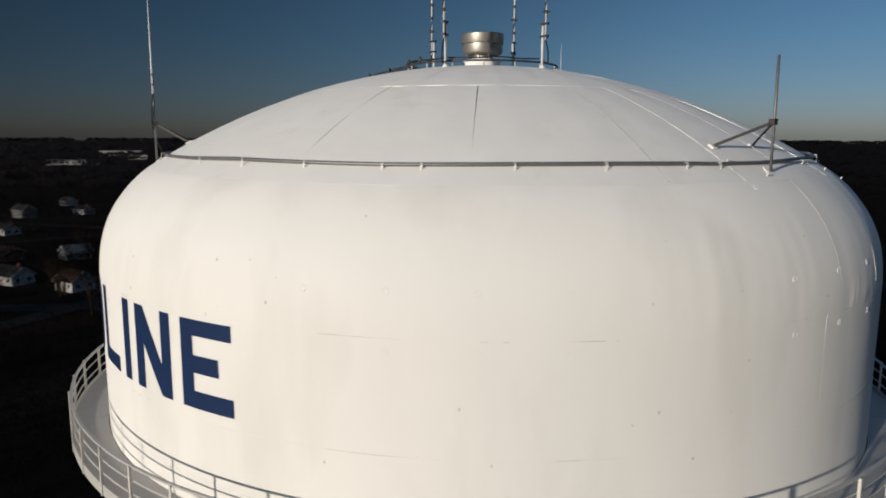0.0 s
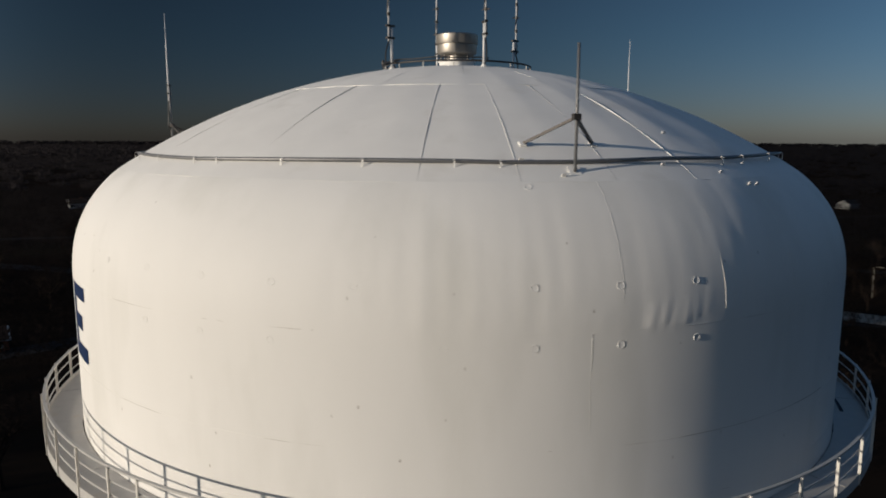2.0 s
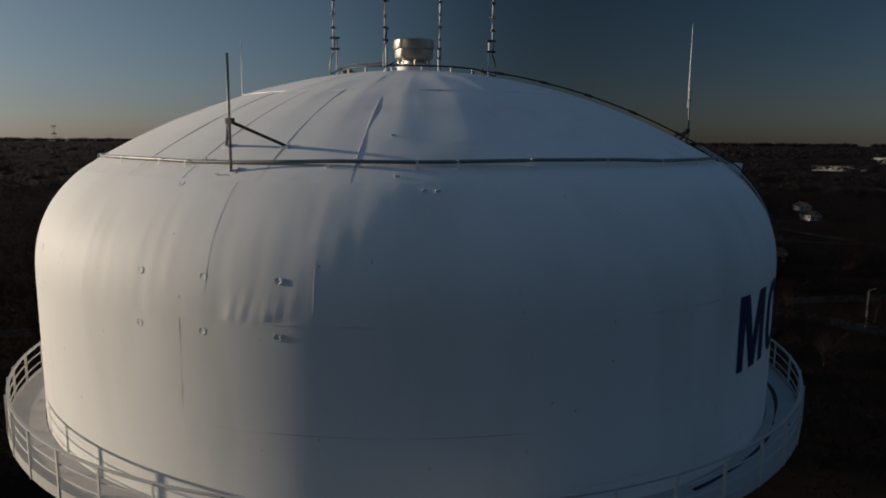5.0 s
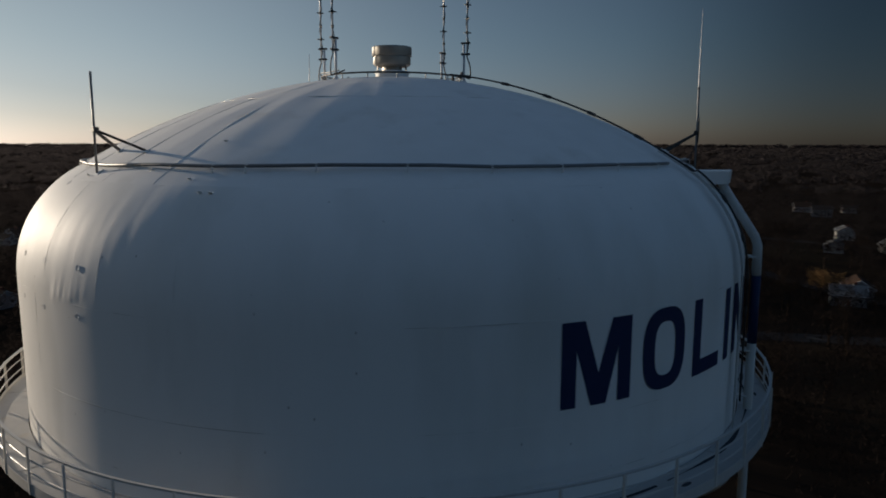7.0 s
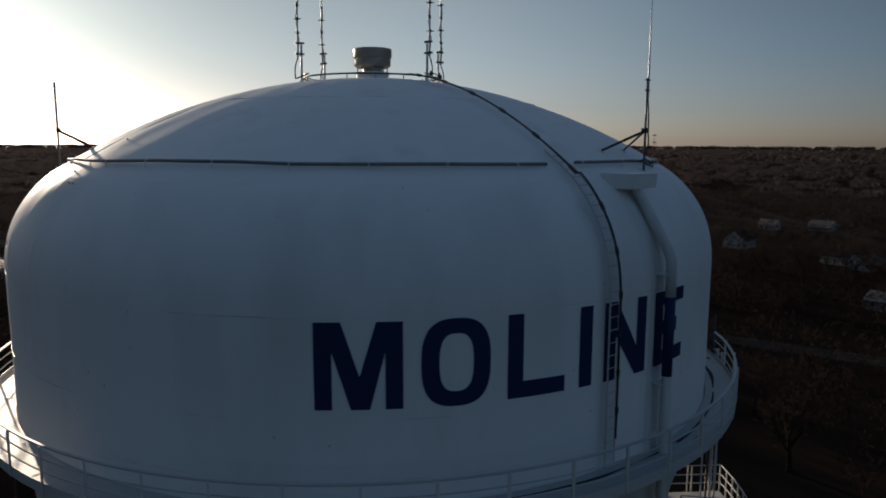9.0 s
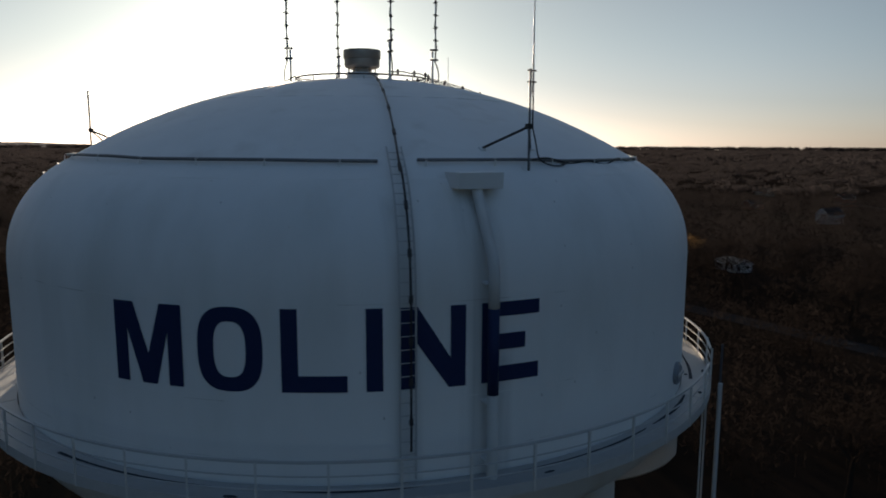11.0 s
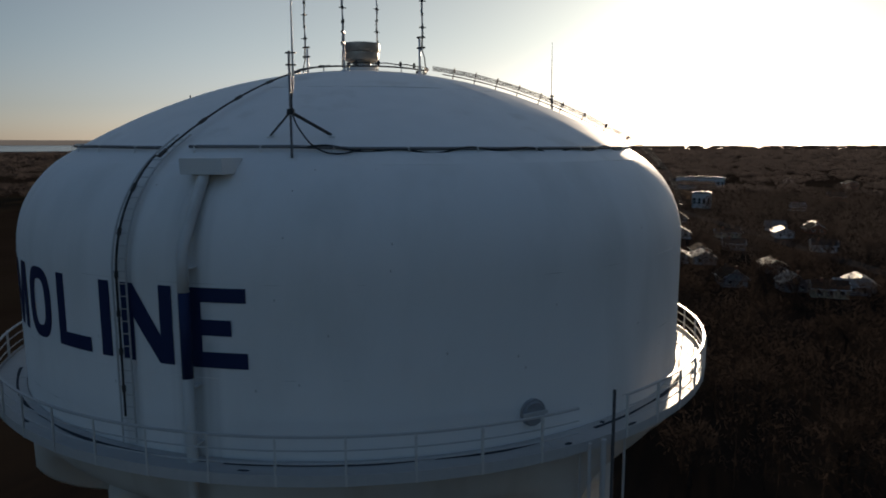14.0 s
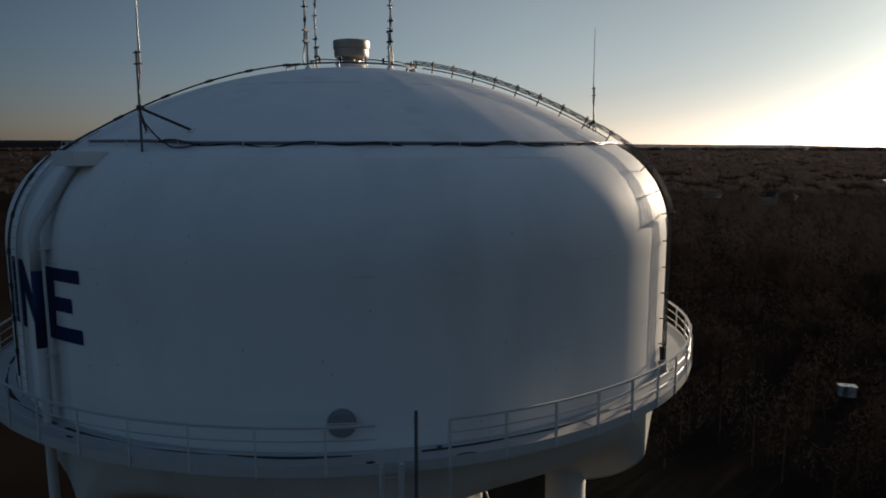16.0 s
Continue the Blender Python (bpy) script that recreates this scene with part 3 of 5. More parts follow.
TOPR = 0.789
rail_gap = (224.6, 232.4)
span = (rail_gap[1], rail_gap[0] + 360)
bm = revolve(bmesh.new(), [(1.0735, TOPR - 0.003), (1.0795, TOPR - 0.003), (1.0795, TOPR + 0.001), (1.0735, TOPR + 0.001), (1.0735, TOPR - 0.003)], 300, *span)
part("top_rail", bm, RAILW, tower)
for z in (0.734, 0.761):
    part("mid_rail", tube(bmesh.new(), arc(*span, 1.0775, z, 1.2), 0.020, 6), RAILW, tower)
bm = bmesh.new()
h = (TOPR - 0.690) * S
box(bm, Matrix.Translation((0, 0.030, h / 2)), 0.052, 0.010, h)
box(bm, Matrix.Translation((0.021, 0, h / 2)), 0.010, 0.052, h)
post_mesh = bpy.data.meshes.new("post")
bm.to_mesh(post_mesh)
bm.free()
post_mesh.materials.append(POSTM)
posts = [27.0 + 7.13 * k for k in range(28)] + [232.4 + 6.52 * k for k in range(24)]
for az in posts:
    if not rail_gap[0] + 0.3 < az % 360 < rail_gap[1] - 0.3:
        part_of("post", post_mesh, None, tower, m=facing(az, 1.081, 0.690))

# columns, riser and bracing under the bowl
for k in range(COLS):
    az, r0, gap = COL_AZ + 360 / COLS * k, COL_R, 360 / COLS
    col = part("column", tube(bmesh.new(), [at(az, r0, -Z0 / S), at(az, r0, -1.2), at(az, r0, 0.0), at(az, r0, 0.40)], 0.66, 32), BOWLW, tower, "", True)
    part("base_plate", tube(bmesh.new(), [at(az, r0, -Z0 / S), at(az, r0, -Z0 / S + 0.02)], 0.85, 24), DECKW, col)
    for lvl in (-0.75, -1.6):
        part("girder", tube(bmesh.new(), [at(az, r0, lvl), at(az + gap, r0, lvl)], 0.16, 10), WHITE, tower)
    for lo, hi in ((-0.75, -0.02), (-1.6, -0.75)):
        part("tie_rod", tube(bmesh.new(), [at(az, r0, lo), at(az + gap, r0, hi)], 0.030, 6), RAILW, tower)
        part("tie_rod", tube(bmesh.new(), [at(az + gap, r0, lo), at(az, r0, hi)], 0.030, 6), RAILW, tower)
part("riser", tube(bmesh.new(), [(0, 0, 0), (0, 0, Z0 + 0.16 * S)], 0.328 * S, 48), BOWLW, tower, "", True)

# overflow: weir box, pipe, and the part of it that the lettering crosses
AZ_O = 180.4
weir_line = [(0.868, 1.311), (0.954, 1.312), (0.951, 1.279), (0.905, 1.279)]
bm = bmesh.new()
ends = []
for da in (-0.55, 0.55):
    ends.append([bm.verts.new(at(AZ_O, r, z) + Vector((math.cos(radians(AZ_O)), math.sin(radians(AZ_O)), 0)) * da) for r, z in weir_line])
bm.faces.new(ends[0])
bm.faces.new(ends[1][::-1])
for i in range(4):
    bm.faces.new((ends[0][i], ends[0][(i + 1) % 4], ends[1][(i + 1) % 4], ends[1][i]))
bmesh.ops.recalc_face_normals(bm, faces=bm.faces[:])
bmesh.ops.bevel(bm, geom=bm.edges[:], offset=0.012, segments=2, affect="EDGES")
part("weir_box", bm, WHITE, tower, "white overflow weir box")
ov = [(0.932, 1.290), (0.938, 1.272), (1.018, 1.150), (1.026, 1.128), (1.027, 1.053)]
part("overflow_pipe", tube(bmesh.new(), [at(AZ_O - 0.2, r, z) for r, z in ov], 0.128, 20), WHITE, tower, "", True)
part("overflow_pipe", tube(bmesh.new(), [at(AZ_O - 0.2, 1.027, z) for z in (1.053, 0.96, 0.879)], 0.129, 20), BLUE, tower, "overflow pipe crossed by the blue lettering", True)
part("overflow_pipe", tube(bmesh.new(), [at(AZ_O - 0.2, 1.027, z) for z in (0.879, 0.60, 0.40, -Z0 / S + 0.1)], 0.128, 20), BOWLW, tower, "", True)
for z in (1.10, 0.86, 0.74):
    bm = bmesh.new()
    box(bm, facing(AZ_O - 0.2, 1.012, z), 0.32, 0.30, 0.05, 0.008)
    part("pipe_clamp", bm, WHITE, tower)

# ladder up the shell, and the dark safety rail that goes on over the roof
AZ_L = 170.75
path = [(rad(z), z) for z in np.linspace(0.715, prof(0.886), 40)] + [(r, prof(r)) for r in np.linspace(0.88, 0.80, 5)]


def off(line, d):
    """The line moved outwards by d (tank radii)."""
    res = []
    for i, (r, z) in enumerate(line):
        a, b = line[max(i - 1, 0)], line[min(i + 1, len(line) - 1)]
        t = Vector((b[0] - a[0], b[1] - a[1])).normalized()
        res.append((r + t.y * d, z - t.x * d))
    return res


part("ladder_rail", tube(bmesh.new(), [at(AZ_L, r, z) + Vector((0.185, 0, 0)) for r, z in off(path, 0.013)], 0.022, 6), RAILW, tower, "white ladder up the shell")
part("ladder_rail", tube(bmesh.new(), [at(AZ_L, r, z) - Vector((0.185, 0, 0)) for r, z in off(path, 0.013)], 0.022, 6), RAILW, tower)
fine = []
for (r0, z0), (r1, z1) in zip(off(path, 0.013), off(path, 0.013)[1:]):
    fine += [(r0 + (r1 - r0) * k / 30, z0 + (z1 - z0) * k / 30) for k in range(30)]
acc, last = 0.0, fine[0]
rung_mesh = bpy.data.meshes.new("rung")
bm = tube(bmesh.new(), [(-0.185, 0, 0), (0.185, 0, 0)], 0.012, 6)
bm.to_mesh(rung_mesh)
bm.free()
rung_mesh.materials.append(RAILW)
for q in fine:
    acc += math.hypot(q[0] - last[0], q[1] - last[1]) * S
    last = q
    if acc > 0.295:
        acc = 0.0
        part_of("rung", rung_mesh, None, tower, m=Matrix.Translation(at(AZ_L, *q)))
spath = [(rad(z), z) for z in np.linspace(0.778, prof(0.886), 40)] + [(r, prof(r)) for r in np.linspace(0.88, 0.20, 34)]
lifted = list(zip(off(spath, 0.024), off(spath, 0.016)))
so = [a if i < 40 else b for i, (a, b) in enumerate(lifted)]


def safety_az(r):
    """The rail leans a little off the ladder's line towards the crown."""
    return 171.0 + 3.0 * max(0.0, 0.86 - r)


safety = part("safety_rail", tube(bmesh.new(), [at(safety_az(r), r, z) for r, z in so], 0.027, 6), BLACK, tower, "black safety rail up the ladder")
for k in range(4, len(so) - 2, 6):
    part("clamp", tube(bmesh.new(), [at(safety_az(so[k][0]), *so[k]), at(safety_az(so[k + 1][0]), *so[k + 1])], 0.048, 6), DARKST, safety)

# ---- masts, antennas and cables on the tank ----


def ring_mast(az, dist, whip, coax, label):
    """A mast at the roof's edge on two braces, with or without a whip."""
    mast = thing("antenna_mast", label, "antenna", "masts at the roof edge")
    foot, top = at(az, dist, prof(dist) + 0.001), at(az, dist, 1.528)
    part("pole", tube(bmesh.new(), [foot, top], 0.031, 10), GALV, mast, "", True)
    bm = bmesh.new()
    box(bm, facing(az, dist, prof(dist) + 0.004, -0.75) @ Matrix.Translation((0, 0, -0.03)), 0.26, 0.26, 0.02, 0.004)
    part("foot_plate", bm, ROOFW, mast)
    hub = at(az, dist, 1.406)
    bm = bmesh.new()
    box(bm, facing(az, dist - 0.002, 1.406), 0.16, 0.13, 0.13, 0.01)
    part("collar", bm, DARKST, mast)
    for da in (-4.95, 4.95):
        end = at(az + da, dist - 0.078, prof(dist - 0.078) + 0.003)
        d = end - hub
        bm = bmesh.new()
        q = d.to_track_quat("X", "Z").to_matrix().to_4x4()
        box(bm, Matrix.Translation((hub + end) / 2) @ q, d.length, 0.010, 0.062)
        box(bm, Matrix.Translation((hub + end) / 2) @ q @ Matrix.Translation((0, 0.025, -0.028)), d.length, 0.05, 0.010)
        part("brace", bm, DARKST, mast)
        bm = bmesh.new()
        box(bm, facing(az + da, dist - 0.078, prof(dist - 0.078) + 0.002, -0.55), 0.15, 0.16, 0.05, 0.008)
        part("brace_foot", bm, ROOFW, mast)
    if whip:
        side = (facing(az, dist, 1.5).to_3x3() @ Vector((-0.085, 0, 0)))
        w0, w1 = at(az, dist, 1.478) + side, at(az, dist, 1.731) + side
        part("whip", tube(bmesh.new(), [w0, w0 + (w1 - w0) * 0.22, w0 + (w1 - w0) * 0.6, w1], [0.030, 0.026, 0.018, 0.009], 8), FIBRE, mast, "pale fibreglass whip", True)
        for z in (1.500, 1.524):
            bm = bmesh.new()
            box(bm, Matrix.Translation(at(az, dist, z) + side * 0.5) @ Matrix.Rotation(radians(az), 4, "Z"), 0.25, 0.06, 0.035, 0.005)
            part("clamp", bm, DARKST, mast)
        if coax:
            pts = [w0, at(az, dist + 0.003, 1.455) + side * 0.9, at(az, dist + 0.005, 1.43) + side * 0.6, at(az, dist + 0.005, 1.40) + side * 0.8,
                   at(az + coax * 1.0, dist + 0.003, 1.375), at(az + coax * 2.2, 0.858, 1.345), at(az + coax * 3.4, 0.852, 1.330), at(az + coax * 5.0, 0.858, 1.321), at(az + coax * 7.0, 0.858, 1.320), at(az + coax * 9.5, 0.848, 1.328)]
            part("coax", tube(bmesh.new(), smooth_path(pts), 0.020, 6), BLACK, mast, "black coax cable")
    return mast


def smooth_path(pts, n=6):
    """A smooth line through the points."""
    pts = [Vector(p) for p in pts]
    out = []
    for i in range(len(pts) - 1):
        p0, p1, p2, p3 = pts[max(i - 1, 0)], pts[i], pts[i + 1], pts[min(i + 2, len(pts) - 1)]
        for k in range(n):
            t = k / n
            out.append(0.5 * ((2 * p1) + (p2 - p0) * t + (2 * p0 - 5 * p1 + 4 * p2 - p3) * t * t + (3 * p1 - p0 - 3 * p2 + p3) * t ** 3))
    return out + [pts[-1]]


ring_mast(70.8, 0.864, False, 0, "dark bare steel mast on two roof braces")
ring_mast(190.6, 0.868, True, 1, "steel mast with pale whip on the roof edge")
ring_mast(320.7, 0.864, True, -1, "steel mast with whip antenna and coax")


def crown_antenna(az, turn):
    """A tall dipole antenna beside the vent: white foot pipe, offset radiator with clamps and dipoles, taped coax."""
    a = thing("dipole_antenna", "tall white dipole antenna with black clamps and coax", "antenna", "antennas round the roof vent")
    foot = at(az, 0.222, prof(0.222) - 0.002)
    up = Vector((0, 0, 1))
    part("foot_pipe", tube(bmesh.new(), [foot, foot + up * 1.22], 0.040, 10), FIBRE, a, "white foot pipe", True)
    bm = tube(bmesh.new(), [foot, foot + up * 0.10], [0.12, 0.045], 10)
    part("foot_flange", bm, ROOFW, a)
    s = Vector((math.cos(radians(turn)), math.sin(radians(turn)), 0)) * 0.11
    base = foot + up * 0.82 + s
    part("radiator", tube(bmesh.new(), [base, base + up * 2.4, base + up * 4.6], [0.030, 0.027, 0.022], 8), FIBRE, a, "", True)
    for k, z in enumerate((0.10, 0.45)):
        bm = bmesh.new()
        box(bm, Matrix.Translation(base + up * z - s * 0.5) @ Matrix.Rotation(radians(turn), 4, "Z"), 0.30, 0.09, 0.06, 0.006)
        part("clamp", bm, DARKST, a)
    for k in range(9):
        z = 0.78 + 0.44 * k
        d = Vector((math.cos(radians(turn + 40 + 90 * (k % 2))), math.sin(radians(turn + 40 + 90 * (k % 2))), 0))
        bm = tube(bmesh.new(), [base + up * z - d * 0.11, base + up * z + d * 0.13], 0.020, 6)
        tube(bm, [base + up * (z - 0.05), base + up * (z + 0.05)], 0.045, 8)
        part("dipole", bm, DARKST, a)
    pts = []
    for k in range(60):
        z = 4.4 * k / 59
        wob = 0.040 + 0.012 * math.sin(k * 1.9)
        pts.append(base + up * z + Vector((math.cos(k * 0.35), math.sin(k * 0.35), 0)) * wob)
    part("coax", tube(bmesh.new(), pts, 0.013, 5), BLACK, a, "black coax taped to the radiator")
    inner = at(az + 5, 0.207, 1.575)
    loop = [base, base + s * 0.9 - up * 0.30, base + s * 1.0 - up * 0.62, foot + s * 1.4 + up * 0.14, inner]
    part("coax", tube(bmesh.new(), smooth_path(loop), 0.022, 6), BLACK, a)
    return a


for az, turn in ((6.8, -83.2), (75.1, -14.9), (187.1, 97.1), (253.0, 163.0)):
    crown_antenna(az, turn)

# cable bundle round the crown, with hangers
bundle = thing("cable_bundle", "black coax cables tied along the crown ring", "cable")
for j, (a0, a1) in enumerate(((6, -84), (75, -82), (187, 279), (-60, -84))):
    n = 40
    pts = [at(a0 + (a1 - a0) * k / n, 0.2085 + 0.0016 * j + 0.0015 * math.sin(k * 0.9 + j), 1.5725 + 0.0012 * j + 0.0012 * math.sin(k * 0.7 + 2 * j)) for k in range(n + 1)]
    part("cable", tube(bmesh.new(), pts, 0.020, 6), BLACK, bundle)
for az in (196, 214, 234, 250, 285, 300, 318, 340):
    bm = bmesh.new()
    bmesh.ops.create_uvsphere(bm, u_segments=8, v_segments=5, radius=0.075, matrix=Matrix.Translation(at(az, 0.209, 1.576)) @ Matrix.Diagonal((0.7, 0.7, 1.3, 1)))
    part("hanger", bm, DARKST, bundle)

# cable run down the roof and the shell to a box on the walkway
AZ_C = 279.0
run = thing("cable_run", "four black coax cables on brackets down the tank", "cable")
down = [(r, prof(r)) for r in np.linspace(0.225, 0.885, 40)] + [(rad(z), z) for z in np.linspace(prof(0.887), 0.735, 40)]


def lift(i):
    r = down[i][0]
    return 0.026 if r < 0.80 and i < 40 else 0.030 if i < 52 else 0.016


def line_off(pairs, ds):
    res = []
    for i, (r, z) in enumerate(pairs):
        a, b = pairs[max(i - 1, 0)], pairs[min(i + 1, len(pairs) - 1)]
        t = Vector((b[0] - a[0], b[1] - a[1])).normalized()
        res.append((r - t.y * ds[i], z + t.x * ds[i]))
    return res


for j in range(4):
    ds = [lift(i) + 0.0036 * (3 - j) - 0.004 for i in range(len(down))]
    pts = [at(AZ_C + (j - 1.5) * 0.14 / max(q[0], 0.35), q[0], q[1] + 0.0008 * math.sin(3.1 * i + j)) for i, q in enumerate(line_off(down, ds))]
    part("cable", tube(bmesh.new(), pts, 0.015, 6), BLACK, run)
ds = [0.014] * len(down)
rail = [at(AZ_C, *q) for i, q in enumerate(line_off(down, ds)) if i <= 36]
part("support_rail", tube(bmesh.new(), rail[2:], 0.020, 6), DARKST, run)
lo, hi = line_off(down, [0.002] * len(down)), line_off(down, [0.040] * len(down))
for i in list(range(4, 37, 4)) + [43, 47, 51, 56, 61, 66, 71, 76]:
    a, b = at(AZ_C, *lo[i]), at(AZ_C, *(hi[i] if i < 52 else line_off(down, [0.024] * len(down))[i]))
    bm = bmesh.new()
    d = b - a
    box(bm, Matrix.Translation(a + d * 0.5) @ d.to_track_quat("Z", "X").to_matrix().to_4x4(), 0.035, 0.035, d.length)
    box(bm, Matrix.Translation(a + d * 0.78) @ d.to_track_quat("Z", "X").to_matrix().to_4x4(), 0.05, 0.16, d.length * 0.30, 0.01)
    part("bracket", bm, DARKST, run)
bm = bmesh.new()
m = facing(AZ_C, 1.0, WALK)
box(bm, m @ Matrix.Translation((0, 0.20, 0.17)), 0.40, 0.26, 0.34, 0.02)
part("junction_box", bm, DECKW, run, "pale junction box on the walkway")
part("conduit", tube(bmesh.new(), [(m @ Vector((0, 0.15, 0.32))), (m @ Vector((0, 0.13, 0.75)))], 0.075, 10), BLACK, run)

# loose coax along the ring pipe from one mast to the cable run
pts = []
for k in range(120):
    az = 192.5 + (276 - 192.5) * k / 119
    sag = 0.0045 * math.sin(k * 0.42) + 0.0035 * math.sin(k * 0.17 + 1)
    pts.append(at(az, 0.846 + 0.002 * math.sin(k * 0.3), ring_z(az) + sag - 0.003))
ringcoax = thing("coax_cable", "black coax cable sagging along the ring pipe", "cable")
part("cable", tube(bmesh.new(), pts, 0.022, 6), BLACK, ringcoax)

# access ladder outside the walkway, with its landing below
acc = thing("access_ladder", "white steel access ladder rising past the walkway", "ladder")
for az, r, w in ((227.06, 1.106, 0.07), (225.0, 1.106, 0.045)):
    part("ladder_rail", tube(bmesh.new(), [at(az, r, -Z0 / S + 0.02), at(az, r, 0.72)], w, 8), RAILW, acc)
for az, r in ((225.55, 1.066), (232.6, 1.074)):
    part("upright", tube(bmesh.new(), [at(az, r, -Z0 / S + 0.02), at(az, r, 0.70)], 0.032, 8), RAILW, acc)
n_r = int((0.712 * S + Z0) / 0.305)
amesh = bpy.data.meshes.new("rung")
bm = tube(bmesh.new(), [(-0.21, 0, 0), (0.21, 0, 0)], 0.008, 6)
bm.to_mesh(amesh)
bm.free()
amesh.materials.append(RAILW)
for k in range(n_r - 40, n_r):
    part_of("rung", amesh, None, acc, m=facing(226.03, 1.106, (0.30 + 0.305 * k - Z0) / S))
part("standpipe", tube(bmesh.new(), [at(228.55, 1.105, -Z0 / S + 0.02), at(228.55, 1.105, 0.823)], 0.040, 10), DARKST, acc, "dark upright pipe", True)
landing = thing("landing", "white railed landing on the access ladder", "platform")
az0, az1, r0, r1, zf = 219.0, 231.0, 0.975, 1.175, 0.19
bm = revolve(bmesh.new(), [(r0, zf - 0.010), (r1, zf - 0.010), (r1, zf), (r0, zf), (r0, zf - 0.010)], 12, az0, az1)
part("floor", bm, DECKW, landing)
for a, r in [(az0 + (az1 - az0) * k / 5, r1) for k in range(6)] + [(az0, r0), (az1, r0), (az0, 1.075), (az1, 1.075)]:
    part("post", tube(bmesh.new(), [at(a, r, zf), at(a, r, zf + 0.095)], 0.032, 6), RAILW, landing)
for z in (zf + 0.032, zf + 0.063, zf + 0.095):
    part("rail", tube(bmesh.new(), [at(az0, r0, z)] + [at(az0 + (az1 - az0) * k / 5, r1, z) for k in range(6)] + [at(az1, r0, z)], 0.026, 6), RAILW, landing)
for a in (az0 + 2, az1 - 2):
    part("strut", tube(bmesh.new(), [at(a, 1.16, zf - 0.01), at(a, 0.93, zf - 0.16)], 0.05, 6), RAILW, landing)

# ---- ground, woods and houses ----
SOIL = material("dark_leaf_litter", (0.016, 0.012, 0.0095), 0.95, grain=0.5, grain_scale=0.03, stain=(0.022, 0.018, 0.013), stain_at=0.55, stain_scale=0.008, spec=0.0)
ASPH = material("worn_asphalt", (0.028, 0.027, 0.027), 0.95, grain=0.25, grain_scale=0.3, stain=(0.06, 0.058, 0.055), stain_at=0.6, stain_scale=0.15, spec=0.0)
CONC = material("pale_concrete", (0.22, 0.20, 0.17), 0.9, grain=0.2, grain_scale=0.4, spec=0.1)
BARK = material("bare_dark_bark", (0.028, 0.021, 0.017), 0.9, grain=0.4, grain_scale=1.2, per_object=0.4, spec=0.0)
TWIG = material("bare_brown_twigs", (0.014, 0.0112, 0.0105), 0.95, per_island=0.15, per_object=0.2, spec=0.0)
# twigs get paler with distance: the air's haze is put into these two colours
MID_TWIG = material("haze_paled_mid_twigs", (0.022, 0.019, 0.019), 0.95, per_island=0.15, spec=0.0)
FAR_TWIG = material("haze_paled_far_twigs", (0.034, 0.030, 0.031), 0.95, per_island=0.08, spec=0.0)
LEAF = material("ochre_oak_leaves", (0.17, 0.10, 0.042), 0.8, per_island=0.5, spec=0.1)
PALE = material("pale_bare_twigs", (0.10, 0.075, 0.055), 0.9, per_island=0.4, spec=0.0)


def see_through(m, share):
    """Lets part of the light pass through thin twigs and leaves."""
    n, l = m.node_tree.nodes, m.node_tree.links
    b, o = n["Principled BSDF"], n["Material Output"]
    t = n.new("ShaderNodeBsdfTranslucent")
    x = n.new("ShaderNodeMixShader")
    x.inputs[0].default_value = share
    l.new(b.inputs["Base Color"].links[0].from_socket, t.inputs["Color"])
    l.new(b.outputs[0], x.inputs[1])
    l.new(t.outputs[0], x.inputs[2])
    l.new(x.outputs[0], o.inputs["Surface"])


for m, share in ((TWIG, 0.8), (MID_TWIG, 0.8), (FAR_TWIG, 0.85), (PALE, 0.4), (LEAF, 0.4)):
    see_through(m, share)
SIDE = [material("white_siding", (0.50, 0.485, 0.455), 0.6, grain=0.08, grain_scale=0.6, stretch=(0.2, 0.2, 6), spec=0.3),
        material("cream_siding", (0.45, 0.38, 0.26), 0.6, grain=0.1, grain_scale=0.6, stretch=(0.2, 0.2, 6), spec=0.3),
        material("red_brick_wall", (0.16, 0.055, 0.035), 0.85, grain=0.3, grain_scale=4.0, spec=0.2),
        material("grey_siding", (0.20, 0.20, 0.20), 0.7, grain=0.1, grain_scale=0.6, stretch=(0.2, 0.2, 6), spec=0.3)]
TAN = material("tan_block_wall", (0.15, 0.115, 0.10), 0.85, grain=0.2, grain_scale=0.5, spec=0.1)
TILE = [material("dark_shingle_roof", (0.028, 0.026, 0.026), 0.9, grain=0.3, grain_scale=3.0, spec=0.02),
        material("brown_shingle_roof", (0.050, 0.032, 0.024), 0.9, grain=0.3, grain_scale=3.0, spec=0.02),
        material("red_metal_roof", (0.26, 0.035, 0.022), 0.55, grain=0.15, grain_scale=2.0, spec=0.3),
        material("pale_grey_roof", (0.13, 0.125, 0.12), 0.55, grain=0.15, grain_scale=1.5, spec=0.35)]
PANE = material("dark_window_glass", (0.02, 0.022, 0.025), 0.06, grain=0.1, grain_scale=2.0, spec=0.6)
GUTTER = material("aluminium_gutter", (0.70, 0.70, 0.70), 0.28, 0.6, grain=0.1, grain_scale=2.0)
TRIM = material("white_trim_paint", (0.66, 0.64, 0.60), 0.5, grain=0.05, grain_scale=3.0)


def polar(d, az):
    return Vector((d * math.sin(radians(az)), -d * math.cos(radians(az)), 0))


